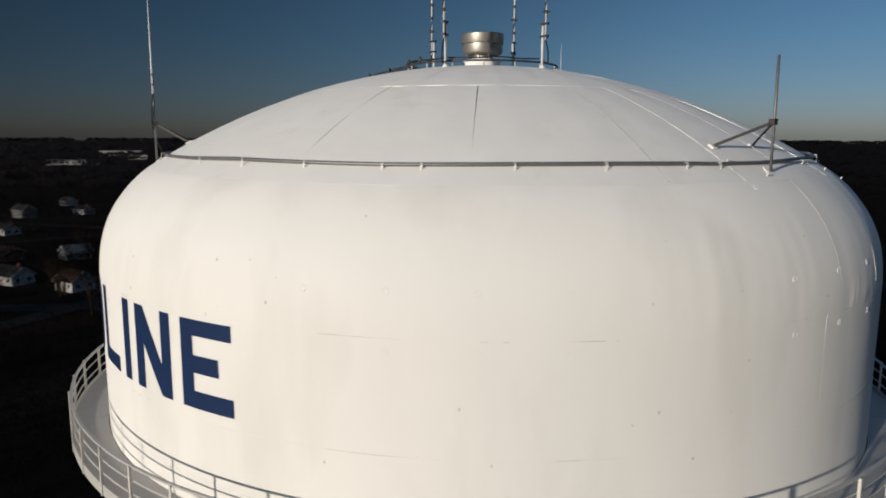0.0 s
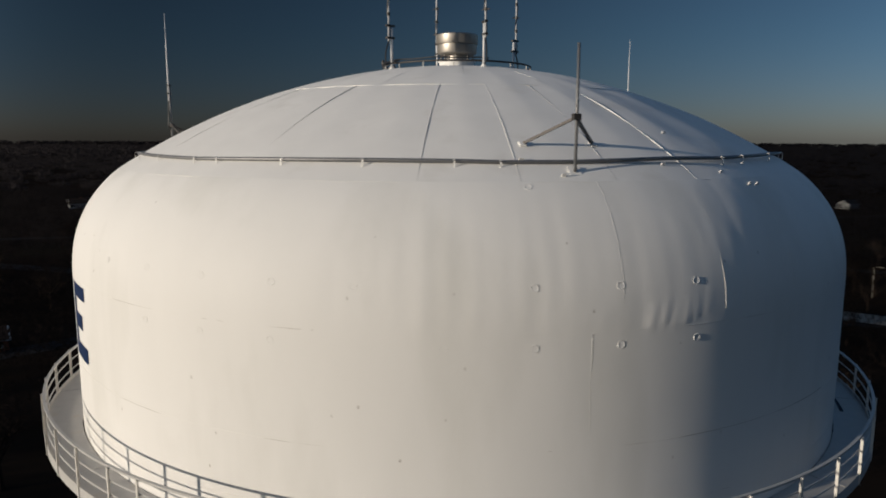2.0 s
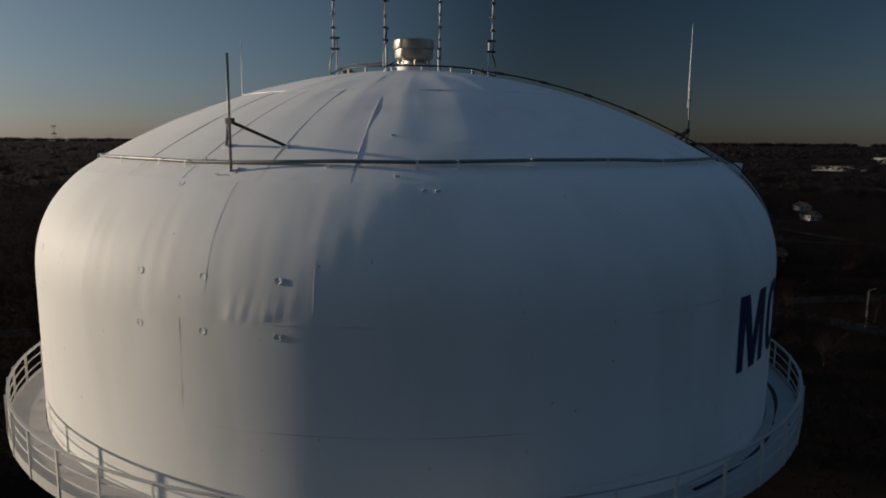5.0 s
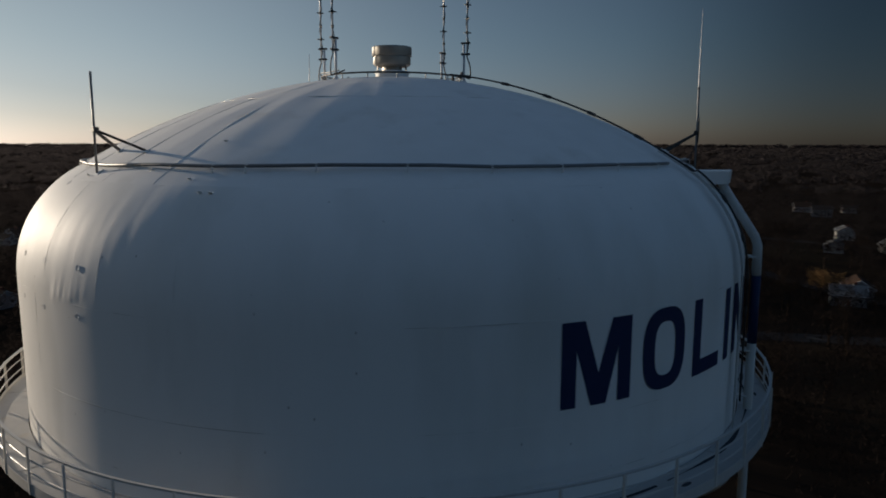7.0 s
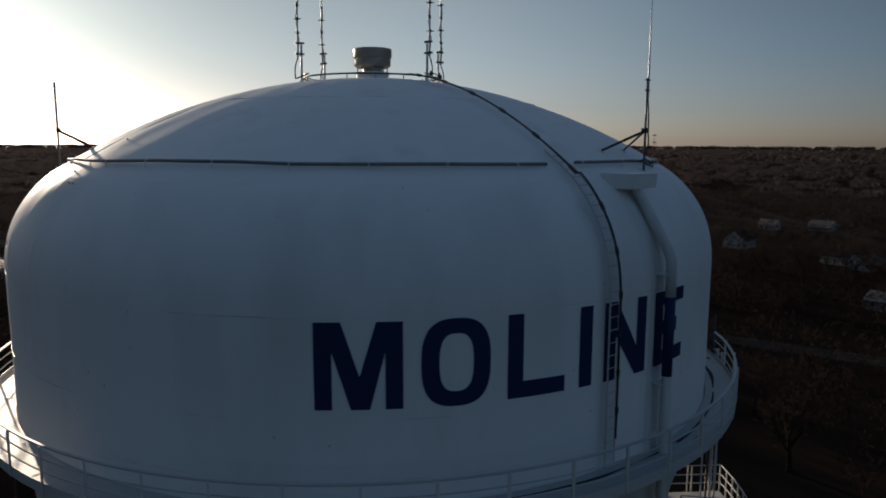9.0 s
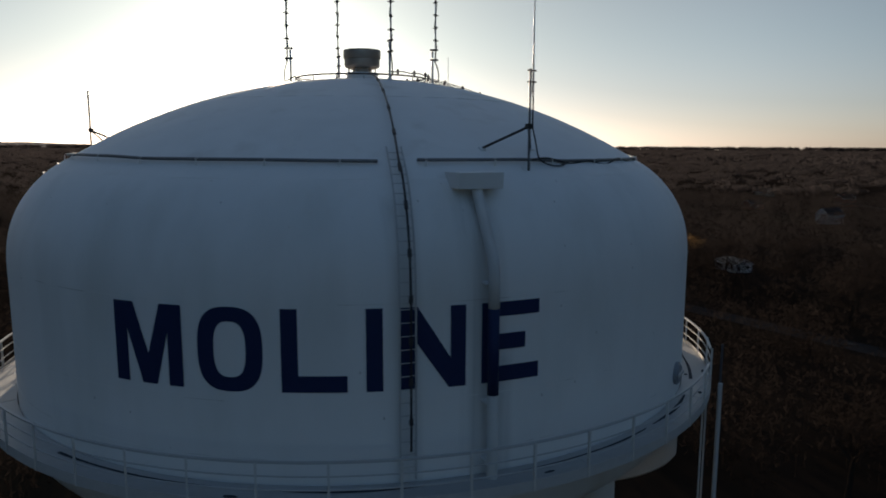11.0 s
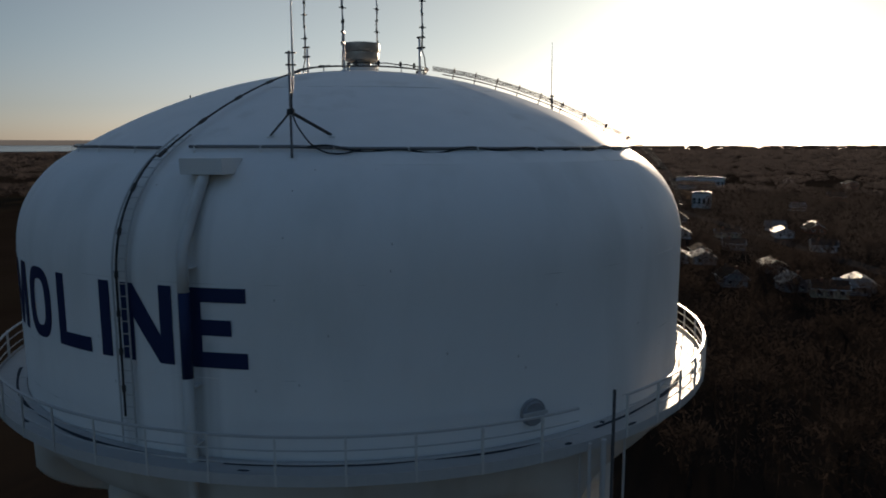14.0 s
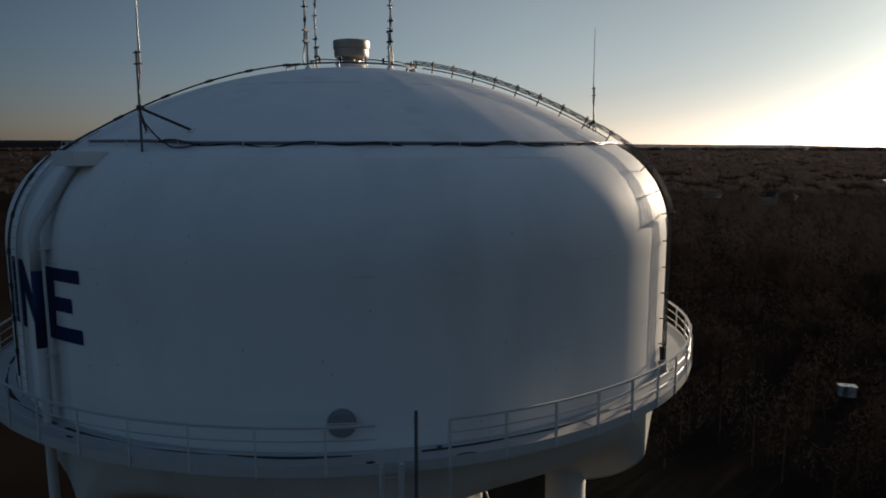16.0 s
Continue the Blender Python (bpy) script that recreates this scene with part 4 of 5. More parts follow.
bm = bmesh.new()
rings = [0, 30, 80, 160, 300, 500, 800, 1300, 2200, 3400, 4900]
cols = []
for k in range(96):
    a = 360 * k / 96
    cols.append([bm.verts.new(polar(d, a)) for d in rings[1:]])
mid = bm.verts.new((0, 0, 0))
for k in range(96):
    a, b = cols[k], cols[(k + 1) % 96]
    bm.faces.new((mid, a[0], b[0]))
    for i in range(len(rings) - 2):
        bm.faces.new((a[i], a[i + 1], b[i + 1], b[i]))
bmesh.ops.recalc_face_normals(bm, faces=bm.faces[:])
if sum(f.normal.z for f in bm.faces) < 0:
    bmesh.ops.reverse_faces(bm, faces=bm.faces[:])
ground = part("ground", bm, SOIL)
tagged(ground, "dark winter ground with leaf litter and lawns", "ground", kind="structure")


def strip(name, p, q, w, z, mat, label, category):
    d = (q - p).normalized()
    s = Vector((-d.y, d.x, 0)) * w / 2
    bm = bmesh.new()
    n = max(2, int((q - p).length / 40))
    prev = None
    for k in range(n + 1):
        c = p + (q - p) * k / n
        row = [bm.verts.new(c + s + Vector((0, 0, z))), bm.verts.new(c - s + Vector((0, 0, z)))]
        if prev:
            bm.faces.new((prev[0], prev[1], row[1], row[0]))
        prev = row
    bmesh.ops.recalc_face_normals(bm, faces=bm.faces[:])
    if bm.faces[:] and sum(f.normal.z for f in bm.faces) < 0:
        bmesh.ops.reverse_faces(bm, faces=bm.faces[:])
    return tagged(part(name, bm, mat), label, category, kind="structure")


# the river in the valley and the hazy bluff behind it
RIVER = material("grey_river_water", (0.03, 0.035, 0.04), 0.22, grain=0.2, grain_scale=0.02, spec=0.5, bump=0.3, bump_scale=0.5)
# the bluff's haze is painted: a flat grey plus a faint glow of its own
HAZE = material("far_bluff_haze_glow", (0.10, 0.09, 0.085), 1.0, grain=0.12, grain_scale=0.004, stretch=(1, 1, 8), spec=0.0)
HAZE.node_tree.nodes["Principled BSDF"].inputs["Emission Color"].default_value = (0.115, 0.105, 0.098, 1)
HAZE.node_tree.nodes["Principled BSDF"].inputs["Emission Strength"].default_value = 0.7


def sheet(rows, a0, a1, step):
    bm = bmesh.new()
    prev = None
    for k in range(int((a1 - a0) / step) + 1):
        a = a0 + step * k
        row = [bm.verts.new(polar(d, a) + Vector((0, 0, z + lift * noise.noise(Vector((a * 0.45, d, 3.0)))))) for d, z, lift in rows]
        if prev:
            for i in range(len(row) - 1):
                bm.faces.new((prev[i], prev[i + 1], row[i + 1], row[i]))
        prev = row
    bmesh.ops.recalc_face_normals(bm, faces=bm.faces[:])
    if sum(f.normal.z for f in bm.faces) < 0:
        bmesh.ops.reverse_faces(bm, faces=bm.faces[:])
    return bm


tagged(part("water", sheet(((3290, 0, 0), (3310, 14, 0), (3900, 23, 0), (4400, 31, 0), (4860, 38, 0)), 26, 52, 1.0), RIVER), "pale grey river in the far valley", "river", kind="structure")


def bluff(a0, a1, mat, label):
    """A far ridge whose crest climbs round the valley."""
    bm = bmesh.new()
    prev = None
    for k in range(int((a1 - a0) / 0.5) + 1):
        a = a0 + 0.5 * k
        crest = float(np.interp(a, (1, 10, 17, 25, 39, 66, 84), (18, 41, 44, 52, 65, 73, 60))) + 1.6 * noise.noise(Vector((a * 0.45, 1.0, 3.0))) + 0.7 * noise.noise(Vector((a * 2.3, 5.0, 3.0)))
        row = [bm.verts.new(polar(d, a) + Vector((0, 0, z))) for d, z in ((4865, 0), (4890, crest * 0.8), (4915, crest), (4930, 0))]
        if prev:
            for i in range(3):
                bm.faces.new((prev[i], prev[i + 1], row[i + 1], row[i]))
        prev = row
    bmesh.ops.recalc_face_normals(bm, faces=bm.faces[:])
    tagged(part("backdrop", bm, mat), label, "hills", kind="structure")


RIDGE = material("brown_wooded_ridge", (0.060, 0.046, 0.040), 1.0, grain=0.35, grain_scale=0.02, stretch=(1, 1, 4), spec=0.0)
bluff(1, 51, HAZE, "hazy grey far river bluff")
bluff(51, 84, RIDGE, "brown wooded far ridge")

ROADS = []
for i, (d, az, half, w) in enumerate(((172, 222, 620, 8.5), (150, 283, 480, 7.5), (262, 198, 500, 7.5), (330, 252, 500, 7.5))):
    c = polar(d, az)
    t = Vector((math.cos(radians(az)), math.sin(radians(az)), 0))
    ROADS.append((c, t, half, w))
    strip("road", c - t * half, c + t * half, w, 0.05 + 0.03 * i, ASPH, "dark asphalt residential street", "road")
c = polar(186, 205)
t = Vector((math.cos(radians(205)), math.sin(radians(205)), 0))
strip("pavement", c - t * 26, c + t * 26, 11, 0.30, CONC, "pale concrete parking apron", "pavement")

rnd = random.Random(11)
CLEAR = []                             # places kept free of trees: x, y, radius


def house(d, az, w=11.0, dp=8.5, h=3.6, pitch=0.62, side=0, tile=0, turn=None, chimney=True):
    """A gabled house with eaves, windows, a door and a chimney."""
    p = polar(d, az)
    turn = turn if turn is not None else rnd.choice((0, 90)) + rnd.uniform(-8, 8)
    names = ("white sided", "cream sided", "red brick", "grey sided")
    tiles = ("dark shingle", "brown shingle", "red", "pale grey")
    ho = thing("house", names[side] + " house with a gabled " + tiles[tile] + " roof", "house", "houses among the trees")
    ho.matrix_basis = Matrix.Translation(p) @ Matrix.Rotation(radians(turn), 4, "Z")
    CLEAR.append((p.x, p.y, max(w, dp) * (0.22 if az > 270 else 0.50)))
    rz = dp / 2 * pitch
    bm = bmesh.new()
    ring_pts = [(-dp / 2, 0), (dp / 2, 0), (dp / 2, h), (0, h + rz), (-dp / 2, h)]
    a = [bm.verts.new((-w / 2, y, z)) for y, z in ring_pts]
    b = [bm.verts.new((w / 2, y, z)) for y, z in ring_pts]
    bm.faces.new(a[::-1])
    bm.faces.new(b)
    for i in range(5):
        bm.faces.new((a[i], a[(i + 1) % 5], b[(i + 1) % 5], b[i]))
    bmesh.ops.recalc_face_normals(bm, faces=bm.faces[:])

    def local(name, bm, mat, parent=ho, label=""):
        me = bpy.data.meshes.new(name)
        bm.to_mesh(me)
        bm.free()
        me.materials.append(mat)
        ob = new(name, me)
        ob.parent = parent
        return tagged(ob, label) if label else ob

    local("wall", bm, SIDE[side])
    bm = bmesh.new()
    ov, th = 0.55, 0.18
    for s in (-1, 1):
        e = [(0, h + rz + 0.05), (s * (dp / 2 + ov), h - ov * pitch + 0.05), (s * (dp / 2 + ov), h - ov * pitch + 0.05 + th), (0, h + rz + 0.05 + th)]
        va = [bm.verts.new((-w / 2 - 0.4, y, z)) for y, z in e]
        vb = [bm.verts.new((w / 2 + 0.4, y, z)) for y, z in e]
        bm.faces.new(va)
        bm.faces.new(vb[::-1])
        for i in range(4):
            bm.faces.new((va[i], va[(i + 1) % 4], vb[(i + 1) % 4], vb[i]))
    bmesh.ops.recalc_face_normals(bm, faces=bm.faces[:])
    ro = local("roof", bm, TILE[tile])
    bm = bmesh.new()
    for s in (-1, 1):
        for u in (-1, 1):
            q0, q1 = Vector((u * (w / 2 + 0.42), 0, h + rz + 0.13)), Vector((u * (w / 2 + 0.42), s * (dp / 2 + ov), h - ov * pitch + 0.13))
            tube(bm, [q0, q1], 0.11, 4)
    local("barge_board", bm, TRIM, ro)
    for s in (-1, 1):
        y, z = s * (dp / 2 + ov + 0.05), h - ov * pitch + 0.10
        local("gutter", tube(bmesh.new(), [(-w / 2 - 0.4, y, z), (0, y, z - 0.03), (w / 2 + 0.4, y, z)], 0.09, 8), GUTTER, ro)
    if chimney:
        bm = bmesh.new()
        box(bm, Matrix.Translation((w * 0.22, dp * 0.12, h + rz)), 0.7, 0.7, 1.9, 0.04)
        local("chimney", bm, SIDE[2], ro)
    spots = [(x, s * dp / 2, 0) for s in (-1, 1) for x in (-w * 0.32, 0.0, w * 0.32)] + [(s * w / 2, y, 90) for s in (-1, 1) for y in (-dp * 0.24, dp * 0.24)]
    for k, (x, y, r) in enumerate(spots):
        door_here = k == 1
        ww, hh, zc = (1.0, 2.05, 1.05) if door_here else (1.2, 1.3, 1.65)
        m = Matrix.Translation((x, y, zc)) @ Matrix.Rotation(radians(r), 4, "Z")
        bm = bmesh.new()
        for dx, dz, sx, sz in ((0, hh / 2, ww + 0.2, 0.1), (0, -hh / 2, ww + 0.2, 0.1), (-ww / 2, 0, 0.1, hh), (ww / 2, 0, 0.1, hh)):
            box(bm, m @ Matrix.Translation((dx, 0, dz)), sx, 0.10, sz)
        fr = local("door" if door_here else "window", bm, TRIM)
        bm = bmesh.new()
        box(bm, m, ww - 0.08, 0.05, hh - 0.08)
        local("leaf" if door_here else "pane", bm, SIDE[2] if door_here else PANE, fr)
    return ho


def flat_building(d, az, w, dp, h, side, label, turn, roof_mat, bays):
    """A low flat-roofed building with a parapet and a row of windows."""
    p = polar(d, az)
    CLEAR.append((p.x, p.y, max(w, dp) * 0.6))
    ho = thing("building", label, "building")
    ho.matrix_basis = Matrix.Translation(p) @ Matrix.Rotation(radians(turn), 4, "Z")

    def local(name, bm, mat, parent=ho):
        me = bpy.data.meshes.new(name)
        bm.to_mesh(me)
        bm.free()
        me.materials.append(mat)
        ob = new(name, me)
        ob.parent = parent
        return ob

    bm = bmesh.new()
    box(bm, Matrix.Translation((0, 0, h / 2)), w, dp, h)
    local("wall", bm, side)
    bm = bmesh.new()
    box(bm, Matrix.Translation((0, 0, h + 0.1)), w + 0.3, dp + 0.3, 0.25)
    for s in (-1, 1):
        box(bm, Matrix.Translation((0, s * dp / 2, h + 0.4)), w + 0.3, 0.3, 0.5)
        box(bm, Matrix.Translation((s * w / 2, 0, h + 0.4)), 0.3, dp, 0.5)
    ro = local("roof", bm, roof_mat)
    for k in range(3):
        bm = bmesh.new()
        box(bm, Matrix.Translation((w * (-0.3 + 0.27 * k), dp * 0.1, h + 0.8)), 2.4, 1.8, 1.3, 0.08)
        local("roof_unit", bm, TILE[3], ro)
    for s in (-1, 1):
        for k in range(bays):
            x = -w / 2 + w * (k + 0.5) / bays
            m = Matrix.Translation((x, s * dp / 2, h * 0.5))
            ww, hh = w / bays * 0.6, h * 0.4
            bm = bmesh.new()
            for dx, dz, sx, sz in ((0, hh / 2, ww + 0.2, 0.12), (0, -hh / 2, ww + 0.2, 0.12), (-ww / 2, 0, 0.12, hh), (ww / 2, 0, 0.12, hh)):
                box(bm, m @ Matrix.Translation((dx, 0, dz)), sx, 0.2, sz)
            fr = local("window", bm, TRIM)
            bm = bmesh.new()
            box(bm, m, ww - 0.1, 0.1, hh - 0.1)
            local("pane", bm, PANE, fr)
    return ho


# houses by distance, bearing, side, roof
PLACED = ((498, 243.6, 0, 1), (359, 248.2, 0, 0), (433, 246.7, 3, 0), (437, 242.8, 0, 0), (271, 244.5, 3, 3), (212, 245.4, 0, 1), (280, 248.8, 2, 1), (232, 249.3, 0, 0),
          (411, 200.5, 2, 2), (288, 210.8, 0, 0), (165, 208.3, 1, 1), (457, 224.5, 0, 0), (394, 225.6, 0, 3), (318, 223.1, 0, 0), (323, 221.5, 2, 0), 
          (193, 229.3, 3, 3), (318, 230.4, 0, 1), (300, 228, 2, 1), (568, 230.5, 0, 3), (387, 229.1, 3, 3), (640, 233.4, 0, 0), (505, 263.5, 0, 0), (324, 259.8, 0, 3),
          (219, 260.4, 3, 1), (267, 255.2, 2, 1), (245, 252.5, 3, 1), (498, 266.5, 0, 1), (359, 263, 0, 3), (470, 265.1, 3, 0), (284, 284.9, 0, 0), (277, 282.9, 0, 3),
          (206, 280.3, 3, 3), (219, 276.7, 0, 3), (157, 276.7, 2, 1), (397, 287, 3, 3), (393, 290.6, 0, 3), (250, 314.6, 0, 3), (200, 333.2, 0, 1), (204, 330.6, 3, 0),
          (341, 328.3, 0, 0), (288, 332.5, 2, 1), (228, 339.5, 3, 3), (264, 335.4, 2, 1), (332, 330.9, 0, 0), (402, 354.2, 3, 1), (248, 345.9, 3, 3), (276, 351.7, 0, 1),
          (217, 348.5, 3, 1), (375, 344.3, 2, 0), (299, 355.7, 3, 0), (350, 346.3, 0, 3), (298, 349.4, 3, 0), (309, 343.1, 0, 0), (212, 341.2, 1, 1), (330, 353.7, 0, 3),
          (340, 350.2, 1, 1), (342, 276.2, 0, 3), (314, 218.9, 2, 2), (343, 216.6, 0, 3), (290, 282.4, 0, 0), (313, 263.3, 0, 3), (206, 260.8, 3, 3),
          (358, 327.2, 0, 0), (430, 223.9, 0, 3), (269, 220.5, 0, 0), (378, 347.0, 0, 3), (385, 344.4, 3, 3), (220, 339.8, 3, 3), (202, 334.8, 0, 0), (197, 332.9, 0, 3), (503, 346.1, 0, 3), (257, 351.3, 0, 3), (257, 353.3, 0, 3), (216, 343.9, 3, 3), (487, 234.5, 0, 3), (405, 231.4, 0, 0))
for d, az, side, tile in PLACED:
    low = az > 270                        # low cottages on the sunny side
    house(d, az, rnd.uniform(8, 11), rnd.uniform(6.5, 8), rnd.choice((2.5, 2.8, 3.0) if low else (3.0, 3.2, 4.4)), rnd.uniform(0.45, 0.7), side, tile, chimney=rnd.random() < 0.6)
house(232, 228.0, 10, 8, 4.6, 0.8, 1, 1, -70)


def shed(d, az, turn):
    """A low garden shed with a nearly flat metal roof and a plank door."""
    sh = thing("shed", "small pale garden shed with a low metal roof", "shed", m=Matrix.Translation(polar(d, az)) @ Matrix.Rotation(radians(turn), 4, "Z"))
    CLEAR.append((*polar(d, az).xy, 3.0))
    bm = bmesh.new()
    box(bm, Matrix.Translation((0, 0, 0.9)), 2.6, 2.0, 1.8)
    bodies = [("wall", bm, SIDE[0])]
    bm = bmesh.new()
    box(bm, Matrix.Translation((0, 0, 1.9)) @ Matrix.Rotation(radians(4), 4, "X"), 3.0, 2.4, 0.10, 0.02)
    bodies.append(("roof", bm, GUTTER))
    bm = bmesh.new()
    box(bm, Matrix.Translation((0.4, 1.02, 0.85)), 0.8, 0.05, 1.6)
    bodies.append(("door", bm, SIDE[3]))
    for name, bm, mat in bodies:
        me = bpy.data.meshes.new(name)
        bm.to_mesh(me)
        bm.free()
        me.materials.append(mat)
        new(name, me).parent = sh


shed(121, 357.5, 20)
for k in range(30):
    d, az = rnd.uniform(260, 900), rnd.uniform(185, 375)
    p = polar(d, az)
    if all((p.x - x) ** 2 + (p.y - y) ** 2 > (r + 16) ** 2 for x, y, r in CLEAR):
        house(d, az, rnd.uniform(10, 14), rnd.uniform(8, 10), rnd.choice((3.2, 3.6, 5.6)), rnd.uniform(0.5, 0.8), rnd.randrange(4), rnd.choice((0, 0, 1, 3)), chimney=rnd.random() < 0.5)

flat_building(1290, 231.2, 140, 40, 11, TAN, "long dull tan flat-roofed store building", 231, TILE[3], 14)
flat_building(1302, 234.5, 32, 30, 13, SIDE[2], "red brick flat-roofed store building", 234, TILE[3], 5)
flat_building(1790, 228.0, 18, 14, 12, SIDE[0], "small tall white flat-roofed building", 228, TILE[3], 2)
flat_building(1640, 228.6, 15, 12, 9, TAN, "small tan flat-roofed building", 228, TILE[3], 2)
flat_building(1700, 226.7, 20, 14, 12, SIDE[0], "pale square flat-roofed building", 226, TILE[3], 3)
flat_building(1270, 224.7, 22, 14, 6, SIDE[0], "low white flat-roofed shop", 224, TILE[3], 3)
flat_building(1490, 223.3, 80, 30, 4, SIDE[3], "low grey flat-roofed store in the woods", 223, TILE[3], 10)
flat_building(2050, 221.6, 55, 30, 12, SIDE[0], "far pale flat-roofed building", 221, TILE[3], 6)
flat_building(1214, 242.3, 70, 30, 7, SIDE[0], "white flat-roofed warehouse among trees", 242, TILE[3], 9)
flat_building(1640, 239.0, 80, 40, 12, SIDE[0], "tall white flat-roofed warehouse", 239, TILE[3], 9)
flat_building(1387, 237.9, 30, 20, 9, SIDE[0], "small white flat-roofed building", 238, TILE[3], 5)
flat_building(715, 353.5, 44, 12, 11, SIDE[0], "long pale flat-roofed building", 354, TILE[3], 12)
flat_building(600, 356.7, 16, 12, 10, SIDE[3], "grey flat-roofed building among trees", 357, TILE[3], 4)
flat_building(500, 352.9, 12, 10, 10, SIDE[0], "low pale flat-roofed building", 353, TILE[3], 4)
flat_building(214, 196.6, 40, 20, 6, SIDE[1], "cream flat-roofed building with a red roof", 195, TILE[2], 8)
flat_building(292, 193.0, 36, 16, 6, SIDE[2], "red brick flat-roofed building", 193, TILE[3], 7)

# street lamps
lamp0 = thing("street_lamp", "tall pale steel street lamp beside the road", "street lamp", "street lamps")
part("pole", tube(bmesh.new(), [(0, 0, 0), (0, 0, 4), (0, 0, 9)], [0.14, 0.11, 0.08], 8), CONC, lamp0)
part("arm", tube(bmesh.new(), [(0, 0, 8.9), (0.9, 0, 9.3), (1.9, 0, 9.35)], 0.06, 6), CONC, lamp0)
bm = bmesh.new()
box(bm, Matrix.Translation((2.2, 0, 9.32)), 0.8, 0.32, 0.16, 0.05)
part("lamp_head", bm, CONC, lamp0)
lamp0.matrix_basis = Matrix.Translation(polar(126, 223.9))
for d, az, r in ((172, 191.2, 40), (538, 201.0, 90), (215, 203.5, 0), (178, 236, 120)):
    copy_thing(lamp0, Matrix.Translation(polar(d, az)) @ Matrix.Rotation(radians(r), 4, "Z"))

# far lattice mast and far water towers on the horizon
mastp = polar(1200, 300.4)
lat = thing("lattice_mast", "far steel lattice mast with antenna platforms", "mast")
for k in range(3):
    c = Vector((math.cos(2.09 * k), math.sin(2.09 * k), 0))
    part("leg", tube(bmesh.new(), [mastp + c * 3.0, mastp + c * 0.7 + Vector((0, 0, 58))], 0.18, 5), DARKST, lat)
for z in (46, 57):
    bm = tube(bmesh.new(), [mastp + Vector((0, 0, z)), mastp + Vector((0, 0, z + 1.6))], 3.4, 10)
    part("platform", bm, DARKST, lat)
for d, az, h in ((2900, 342.0, 44), (3100, 335.0, 42)):
    p = polar(d, az)
    ft = thing("water_tower", "far small water tower above the woods", "water tower", "far water towers")
    part("column", tube(bmesh.new(), [p, p + Vector((0, 0, h - 4))], 1.2, 8), DARKST, ft)
    bm = bmesh.new()
    bmesh.ops.create_uvsphere(bm, u_segments=12, v_segments=8, radius=5.5, matrix=Matrix.Translation(p + Vector((0, 0, h))) @ Matrix.Diagonal((1, 1, 0.75, 1)))
    part("tank", bm, DARKST, ft)


def limb(bm, p, d, length, r, depth, tips, rr):
    """A branch that forks."""
    n = 3 if depth > 1 else 2
    pts = [p]
    for k in range(n):
        d = (d + Vector((rr.uniform(-1, 1), rr.uniform(-1, 1), rr.uniform(-0.3, 0.6))) * 0.16).normalized()
        pts.append(pts[-1] + d * length / n)
    tube(bm, pts, [r * (1 - 0.55 * k / n) for k in range(n + 1)], 5 if depth > 2 else 3, False)
    if depth == 0:
        tips.append((pts[-1], d))
        return
    for k in range(4 if depth > 1 else 3):
        q = pts[-1] if k < 2 else pts[-2]
        a = rr.uniform(0, 6.28)
        nd = (d * 0.75 + Vector((math.cos(a), math.sin(a), rr.uniform(0.0, 0.7))) * 0.75).normalized()
        limb(bm, q, nd, length * rr.uniform(0.55, 0.75), r * 0.42, depth - 1, tips, rr)


def tri_mesh(name, v):
    """A mesh of loose triangles from an array of corners."""
    n = len(v) // 3
    me = bpy.data.meshes.new(name)
    me.vertices.add(3 * n)
    me.vertices.foreach_set("co", np.asarray(v, dtype=np.float32).ravel())
    me.loops.add(3 * n)
    me.loops.foreach_set("vertex_index", np.arange(3 * n, dtype=np.int32))
    me.polygons.add(n)
    me.polygons.foreach_set("loop_start", np.arange(0, 3 * n, 3, dtype=np.int32))
    me.update(calc_edges=True)
    return me


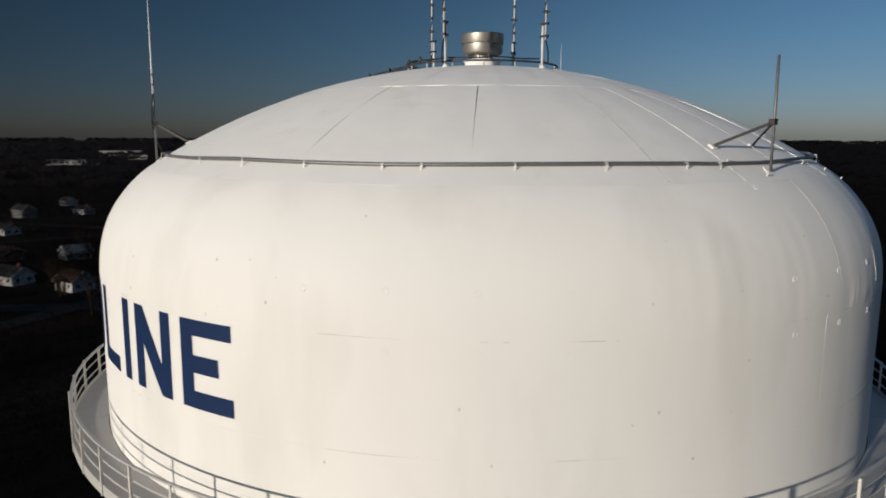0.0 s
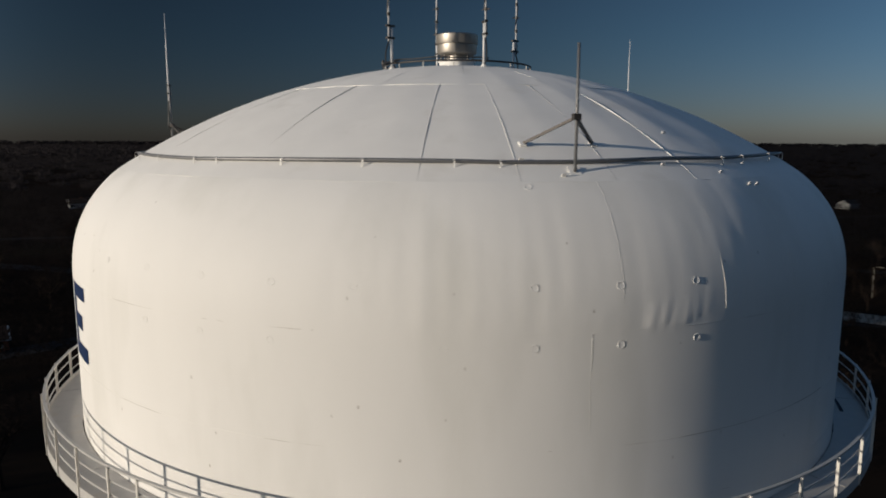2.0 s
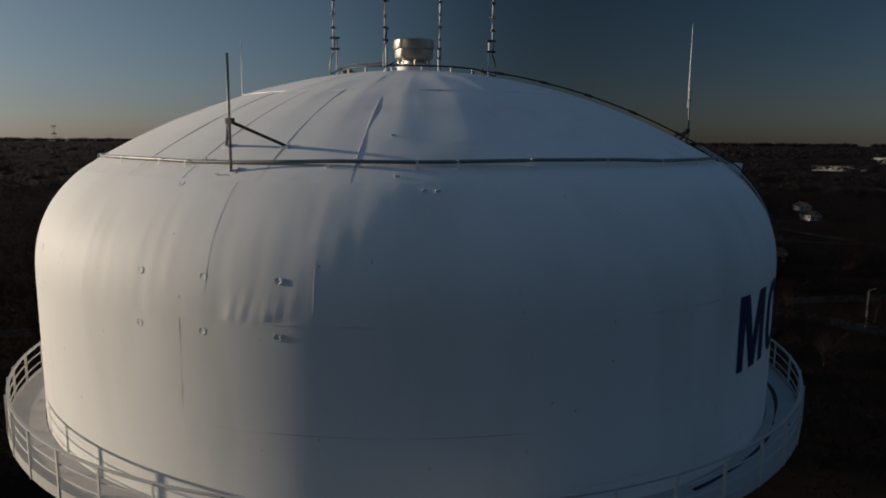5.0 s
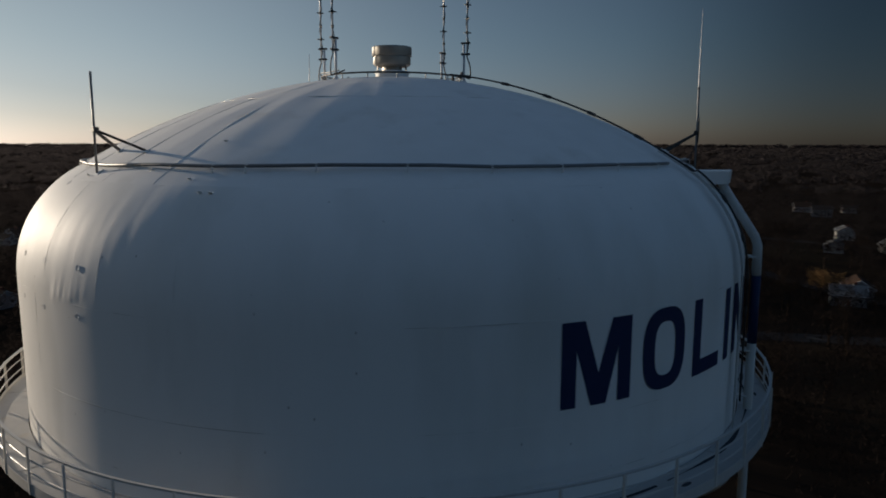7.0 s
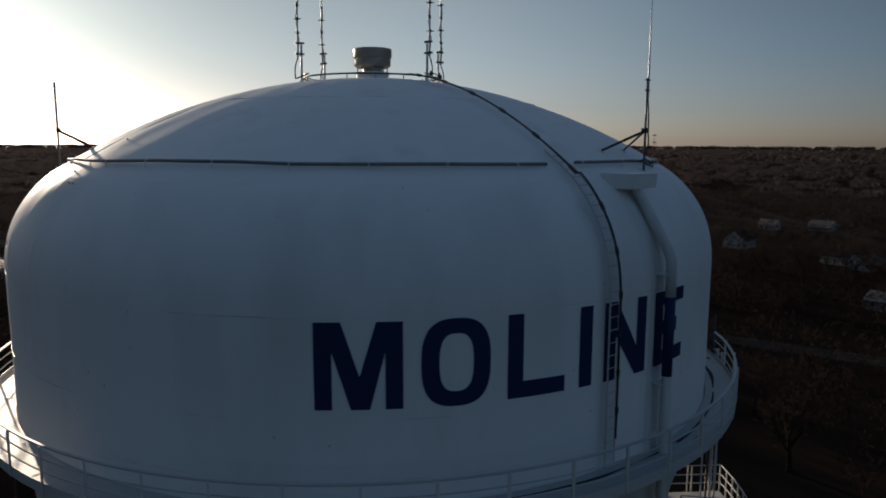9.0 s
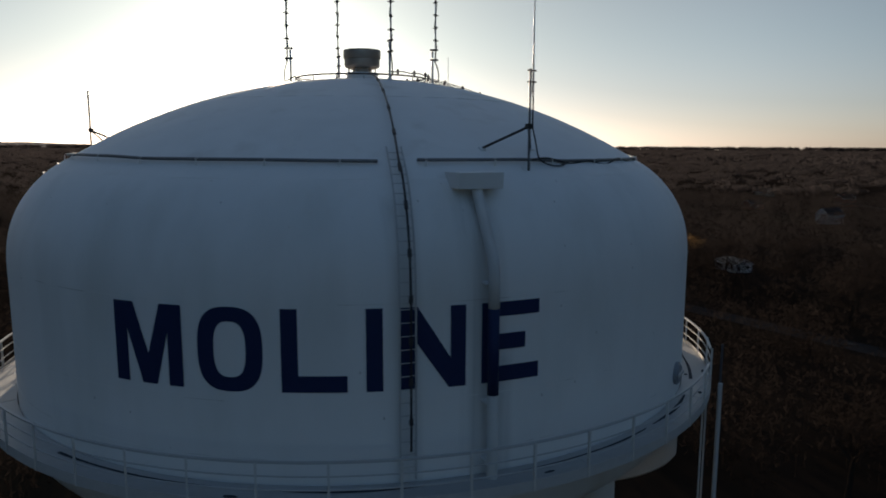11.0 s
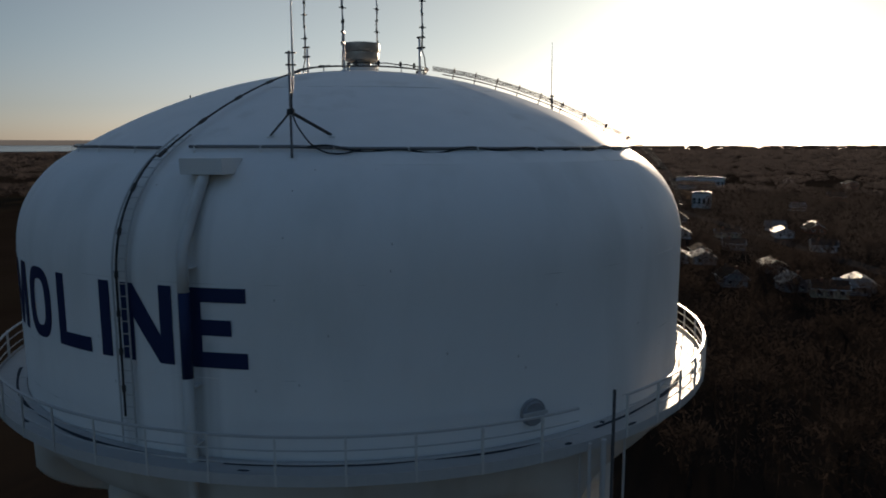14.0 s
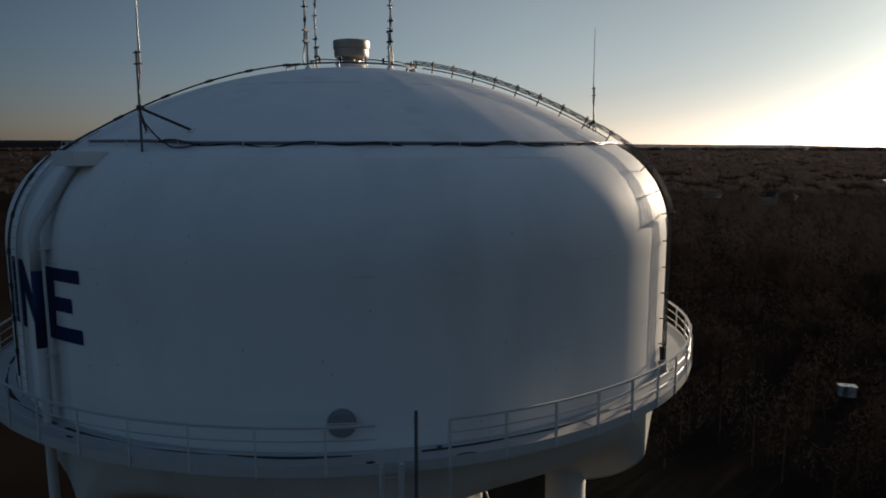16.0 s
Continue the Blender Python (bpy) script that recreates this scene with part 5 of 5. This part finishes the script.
TREES = []
for s in range(7):
    rr = random.Random(40 + s)
    g = np.random.default_rng(40 + s)
    leafy, pale = s == 5, s == 6
    h = rr.uniform(11, 15)
    tr = thing("tree", ("broad oak still holding ochre brown leaves" if leafy else "broad pale bare tree with fine twigs" if pale else "bare dark winter tree with fine twigs"), "tree", "trees round the tower")
    bm, tips = bmesh.new(), []
    top = Vector((rr.uniform(-0.4, 0.4), rr.uniform(-0.4, 0.4), h * 0.33))
    tube(bm, [Vector((0, 0, -0.1)), Vector((0, 0, 0.5)), top], [0.42, 0.30, 0.22], 8, False)
    for k in range(6):
        a = 6.28 * k / 6 + rr.uniform(-0.4, 0.4)
        limb(bm, top - Vector((0, 0, 0.6 * (k % 3))), Vector((math.cos(a) * 0.7, math.sin(a) * 0.7, rr.uniform(0.6, 1.2))).normalized(), h * rr.uniform(0.24, 0.34), 0.13, 2, tips, rr)
    me = bpy.data.meshes.new("trunk")
    bm.to_mesh(me)
    bm.free()
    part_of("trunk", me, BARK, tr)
    tip = np.array([tuple(p) for p, _ in tips])
    dirs = np.array([tuple(d) for _, d in tips])
    m = 18 if leafy else 10
    base = np.repeat(tip, m, 0) + g.normal(0, 0.75 if leafy else 0.35, (len(tip) * m, 3))
    dd = np.repeat(dirs, m, 0) + g.normal(0, 0.55, (len(tip) * m, 3))
    dd /= np.linalg.norm(dd, axis=1, keepdims=True)
    side = np.cross(dd, g.normal(0, 1, dd.shape))
    side /= np.linalg.norm(side, axis=1, keepdims=True)
    ln, wd = (0.42, 0.22) if leafy else (1.2, 0.03)
    tri = np.stack([base - side * wd, base + side * wd, base + dd * ln * g.uniform(0.6, 1.3, (len(base), 1))], 1)
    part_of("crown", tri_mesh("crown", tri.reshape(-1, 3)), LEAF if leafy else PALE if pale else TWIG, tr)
    TREES.append(tr)

# roads stay clear of trees


def free(p, pad=3.0):
    for c, t, half, w in ROADS:
        v = Vector((p[0], p[1], 0)) - c
        if abs(v.dot(t)) < half and abs(v.cross(t).z) < w / 2 + pad:
            return False
    return all((p[0] - x) ** 2 + (p[1] - y) ** 2 > r * r for x, y, r in CLEAR)


TREES[6].matrix_basis = Matrix.Translation(polar(417, 354.7)) @ Matrix.Diagonal((1.5, 1.5, 1.3, 1))
TREES[5].matrix_basis = Matrix.Translation(polar(308, 256.8)) @ Matrix.Diagonal((2.3, 2.3, 1.7, 1))
first = [True] * 5
made = 0
while made < 250:
    d, az = 62 + 230 * math.sqrt(rnd.random()), rnd.uniform(180, 380)
    p = polar(d, az)
    if not free(p):
        continue
    k = rnd.randrange(5)
    m = Matrix.Translation(p) @ Matrix.Rotation(rnd.uniform(0, 6.28), 4, "Z")
    sc = rnd.uniform(0.75, 1.25)
    if first[k]:
        TREES[k].matrix_basis = m
        TREES[k].scale = (sc, sc, sc)
        first[k] = False
    else:
        o = copy_thing(TREES[k], m)
        o.scale = (sc, sc, sc)
    made += 1
for d, az, sc in ((205, 262.5, 0.8), (260, 318.0, 0.9), (446, 252.4, 1.5), (480, 250.9, 1.3), (494, 253.4, 1.5), (305, 252.8, 0.9), (272, 254.2, 0.8)):
    o = copy_thing(TREES[5], Matrix.Translation(polar(d, az)))
    o.scale = (sc, sc, sc)


def far_woods(name, n, d0, d1, az0, az1, width, height, tris, seed, label, mat, sliver):
    g = np.random.default_rng(seed)
    out = []
    d = np.sqrt(g.uniform(d0 ** 2, d1 ** 2, n))
    az = np.radians(g.uniform(az0, az1, n))
    xy = np.stack([d * np.sin(az), -d * np.cos(az)], 1)
    a = np.degrees(az) % 360           # the river valley stays open
    keep = ~((a > 27) & (a < 51) & (d > 3280 + 1600 * np.clip((30 - a) / 3, 0, 1) + 1600 * np.clip((a - 47) / 4, 0, 1) + g.uniform(-60, 20, n)))
    for x, y, r in CLEAR:
        keep &= (xy[:, 0] - x) ** 2 + (xy[:, 1] - y) ** 2 > (r + width * 0.3) ** 2
    for c, t, half, w in ROADS:
        v = xy - np.array([c.x, c.y])
        keep &= ~((np.abs(v @ np.array([t.x, t.y])) < half) & (np.abs(v[:, 0] * t.y - v[:, 1] * t.x) < w / 2 + width * 0.3))
    xy = xy[keep]
    n = len(xy)
    hh = height * (g.uniform(0.7, 1.2, n) if d1 < 700 else g.uniform(0.9, 1.08, n))
    ww = width * g.uniform(0.7, 1.3, n)
    u = g.normal(0, 1, (n, tris, 3))
    u /= np.linalg.norm(u, axis=2, keepdims=True)
    u *= g.uniform(0.35, 1.0, (n, tris, 1)) ** 0.5
    c = np.stack([xy[:, None, 0] + u[:, :, 0] * ww[:, None] / 2, xy[:, None, 1] + u[:, :, 1] * ww[:, None] / 2, hh[:, None] * (0.56 + 0.44 * u[:, :, 2] if d1 < 700 else 0.80 + 0.20 * u[:, :, 2])], 2).reshape(-1, 3)
    size = np.repeat(ww, tris)[:, None] * sliver[0]
    a = g.normal(0, 1, c.shape)
    a[:, 2] = np.abs(a[:, 2]) + 0.5
    a /= np.linalg.norm(a, axis=1, keepdims=True)
    b = np.cross(a, g.normal(0, 1, c.shape))
    b /= np.linalg.norm(b, axis=1, keepdims=True)
    tri = np.stack([c - b * size * sliver[1] - a * size * 0.5, c + b * size * sliver[1] - a * size * 0.5, c + a * size], 1)
    tk = np.stack([np.stack([xy[:, 0] - 0.08, xy[:, 1], 0 * hh], 1), np.stack([xy[:, 0] + 0.08, xy[:, 1] + 0.05, 0 * hh], 1), np.stack([xy[:, 0], xy[:, 1], hh * 0.8], 1)], 1)
    ob = part_of(name, tri_mesh(name, np.concatenate([tri, tk]).reshape(-1, 3)), mat)
    return tagged(ob, label, "woods", kind="stuff")


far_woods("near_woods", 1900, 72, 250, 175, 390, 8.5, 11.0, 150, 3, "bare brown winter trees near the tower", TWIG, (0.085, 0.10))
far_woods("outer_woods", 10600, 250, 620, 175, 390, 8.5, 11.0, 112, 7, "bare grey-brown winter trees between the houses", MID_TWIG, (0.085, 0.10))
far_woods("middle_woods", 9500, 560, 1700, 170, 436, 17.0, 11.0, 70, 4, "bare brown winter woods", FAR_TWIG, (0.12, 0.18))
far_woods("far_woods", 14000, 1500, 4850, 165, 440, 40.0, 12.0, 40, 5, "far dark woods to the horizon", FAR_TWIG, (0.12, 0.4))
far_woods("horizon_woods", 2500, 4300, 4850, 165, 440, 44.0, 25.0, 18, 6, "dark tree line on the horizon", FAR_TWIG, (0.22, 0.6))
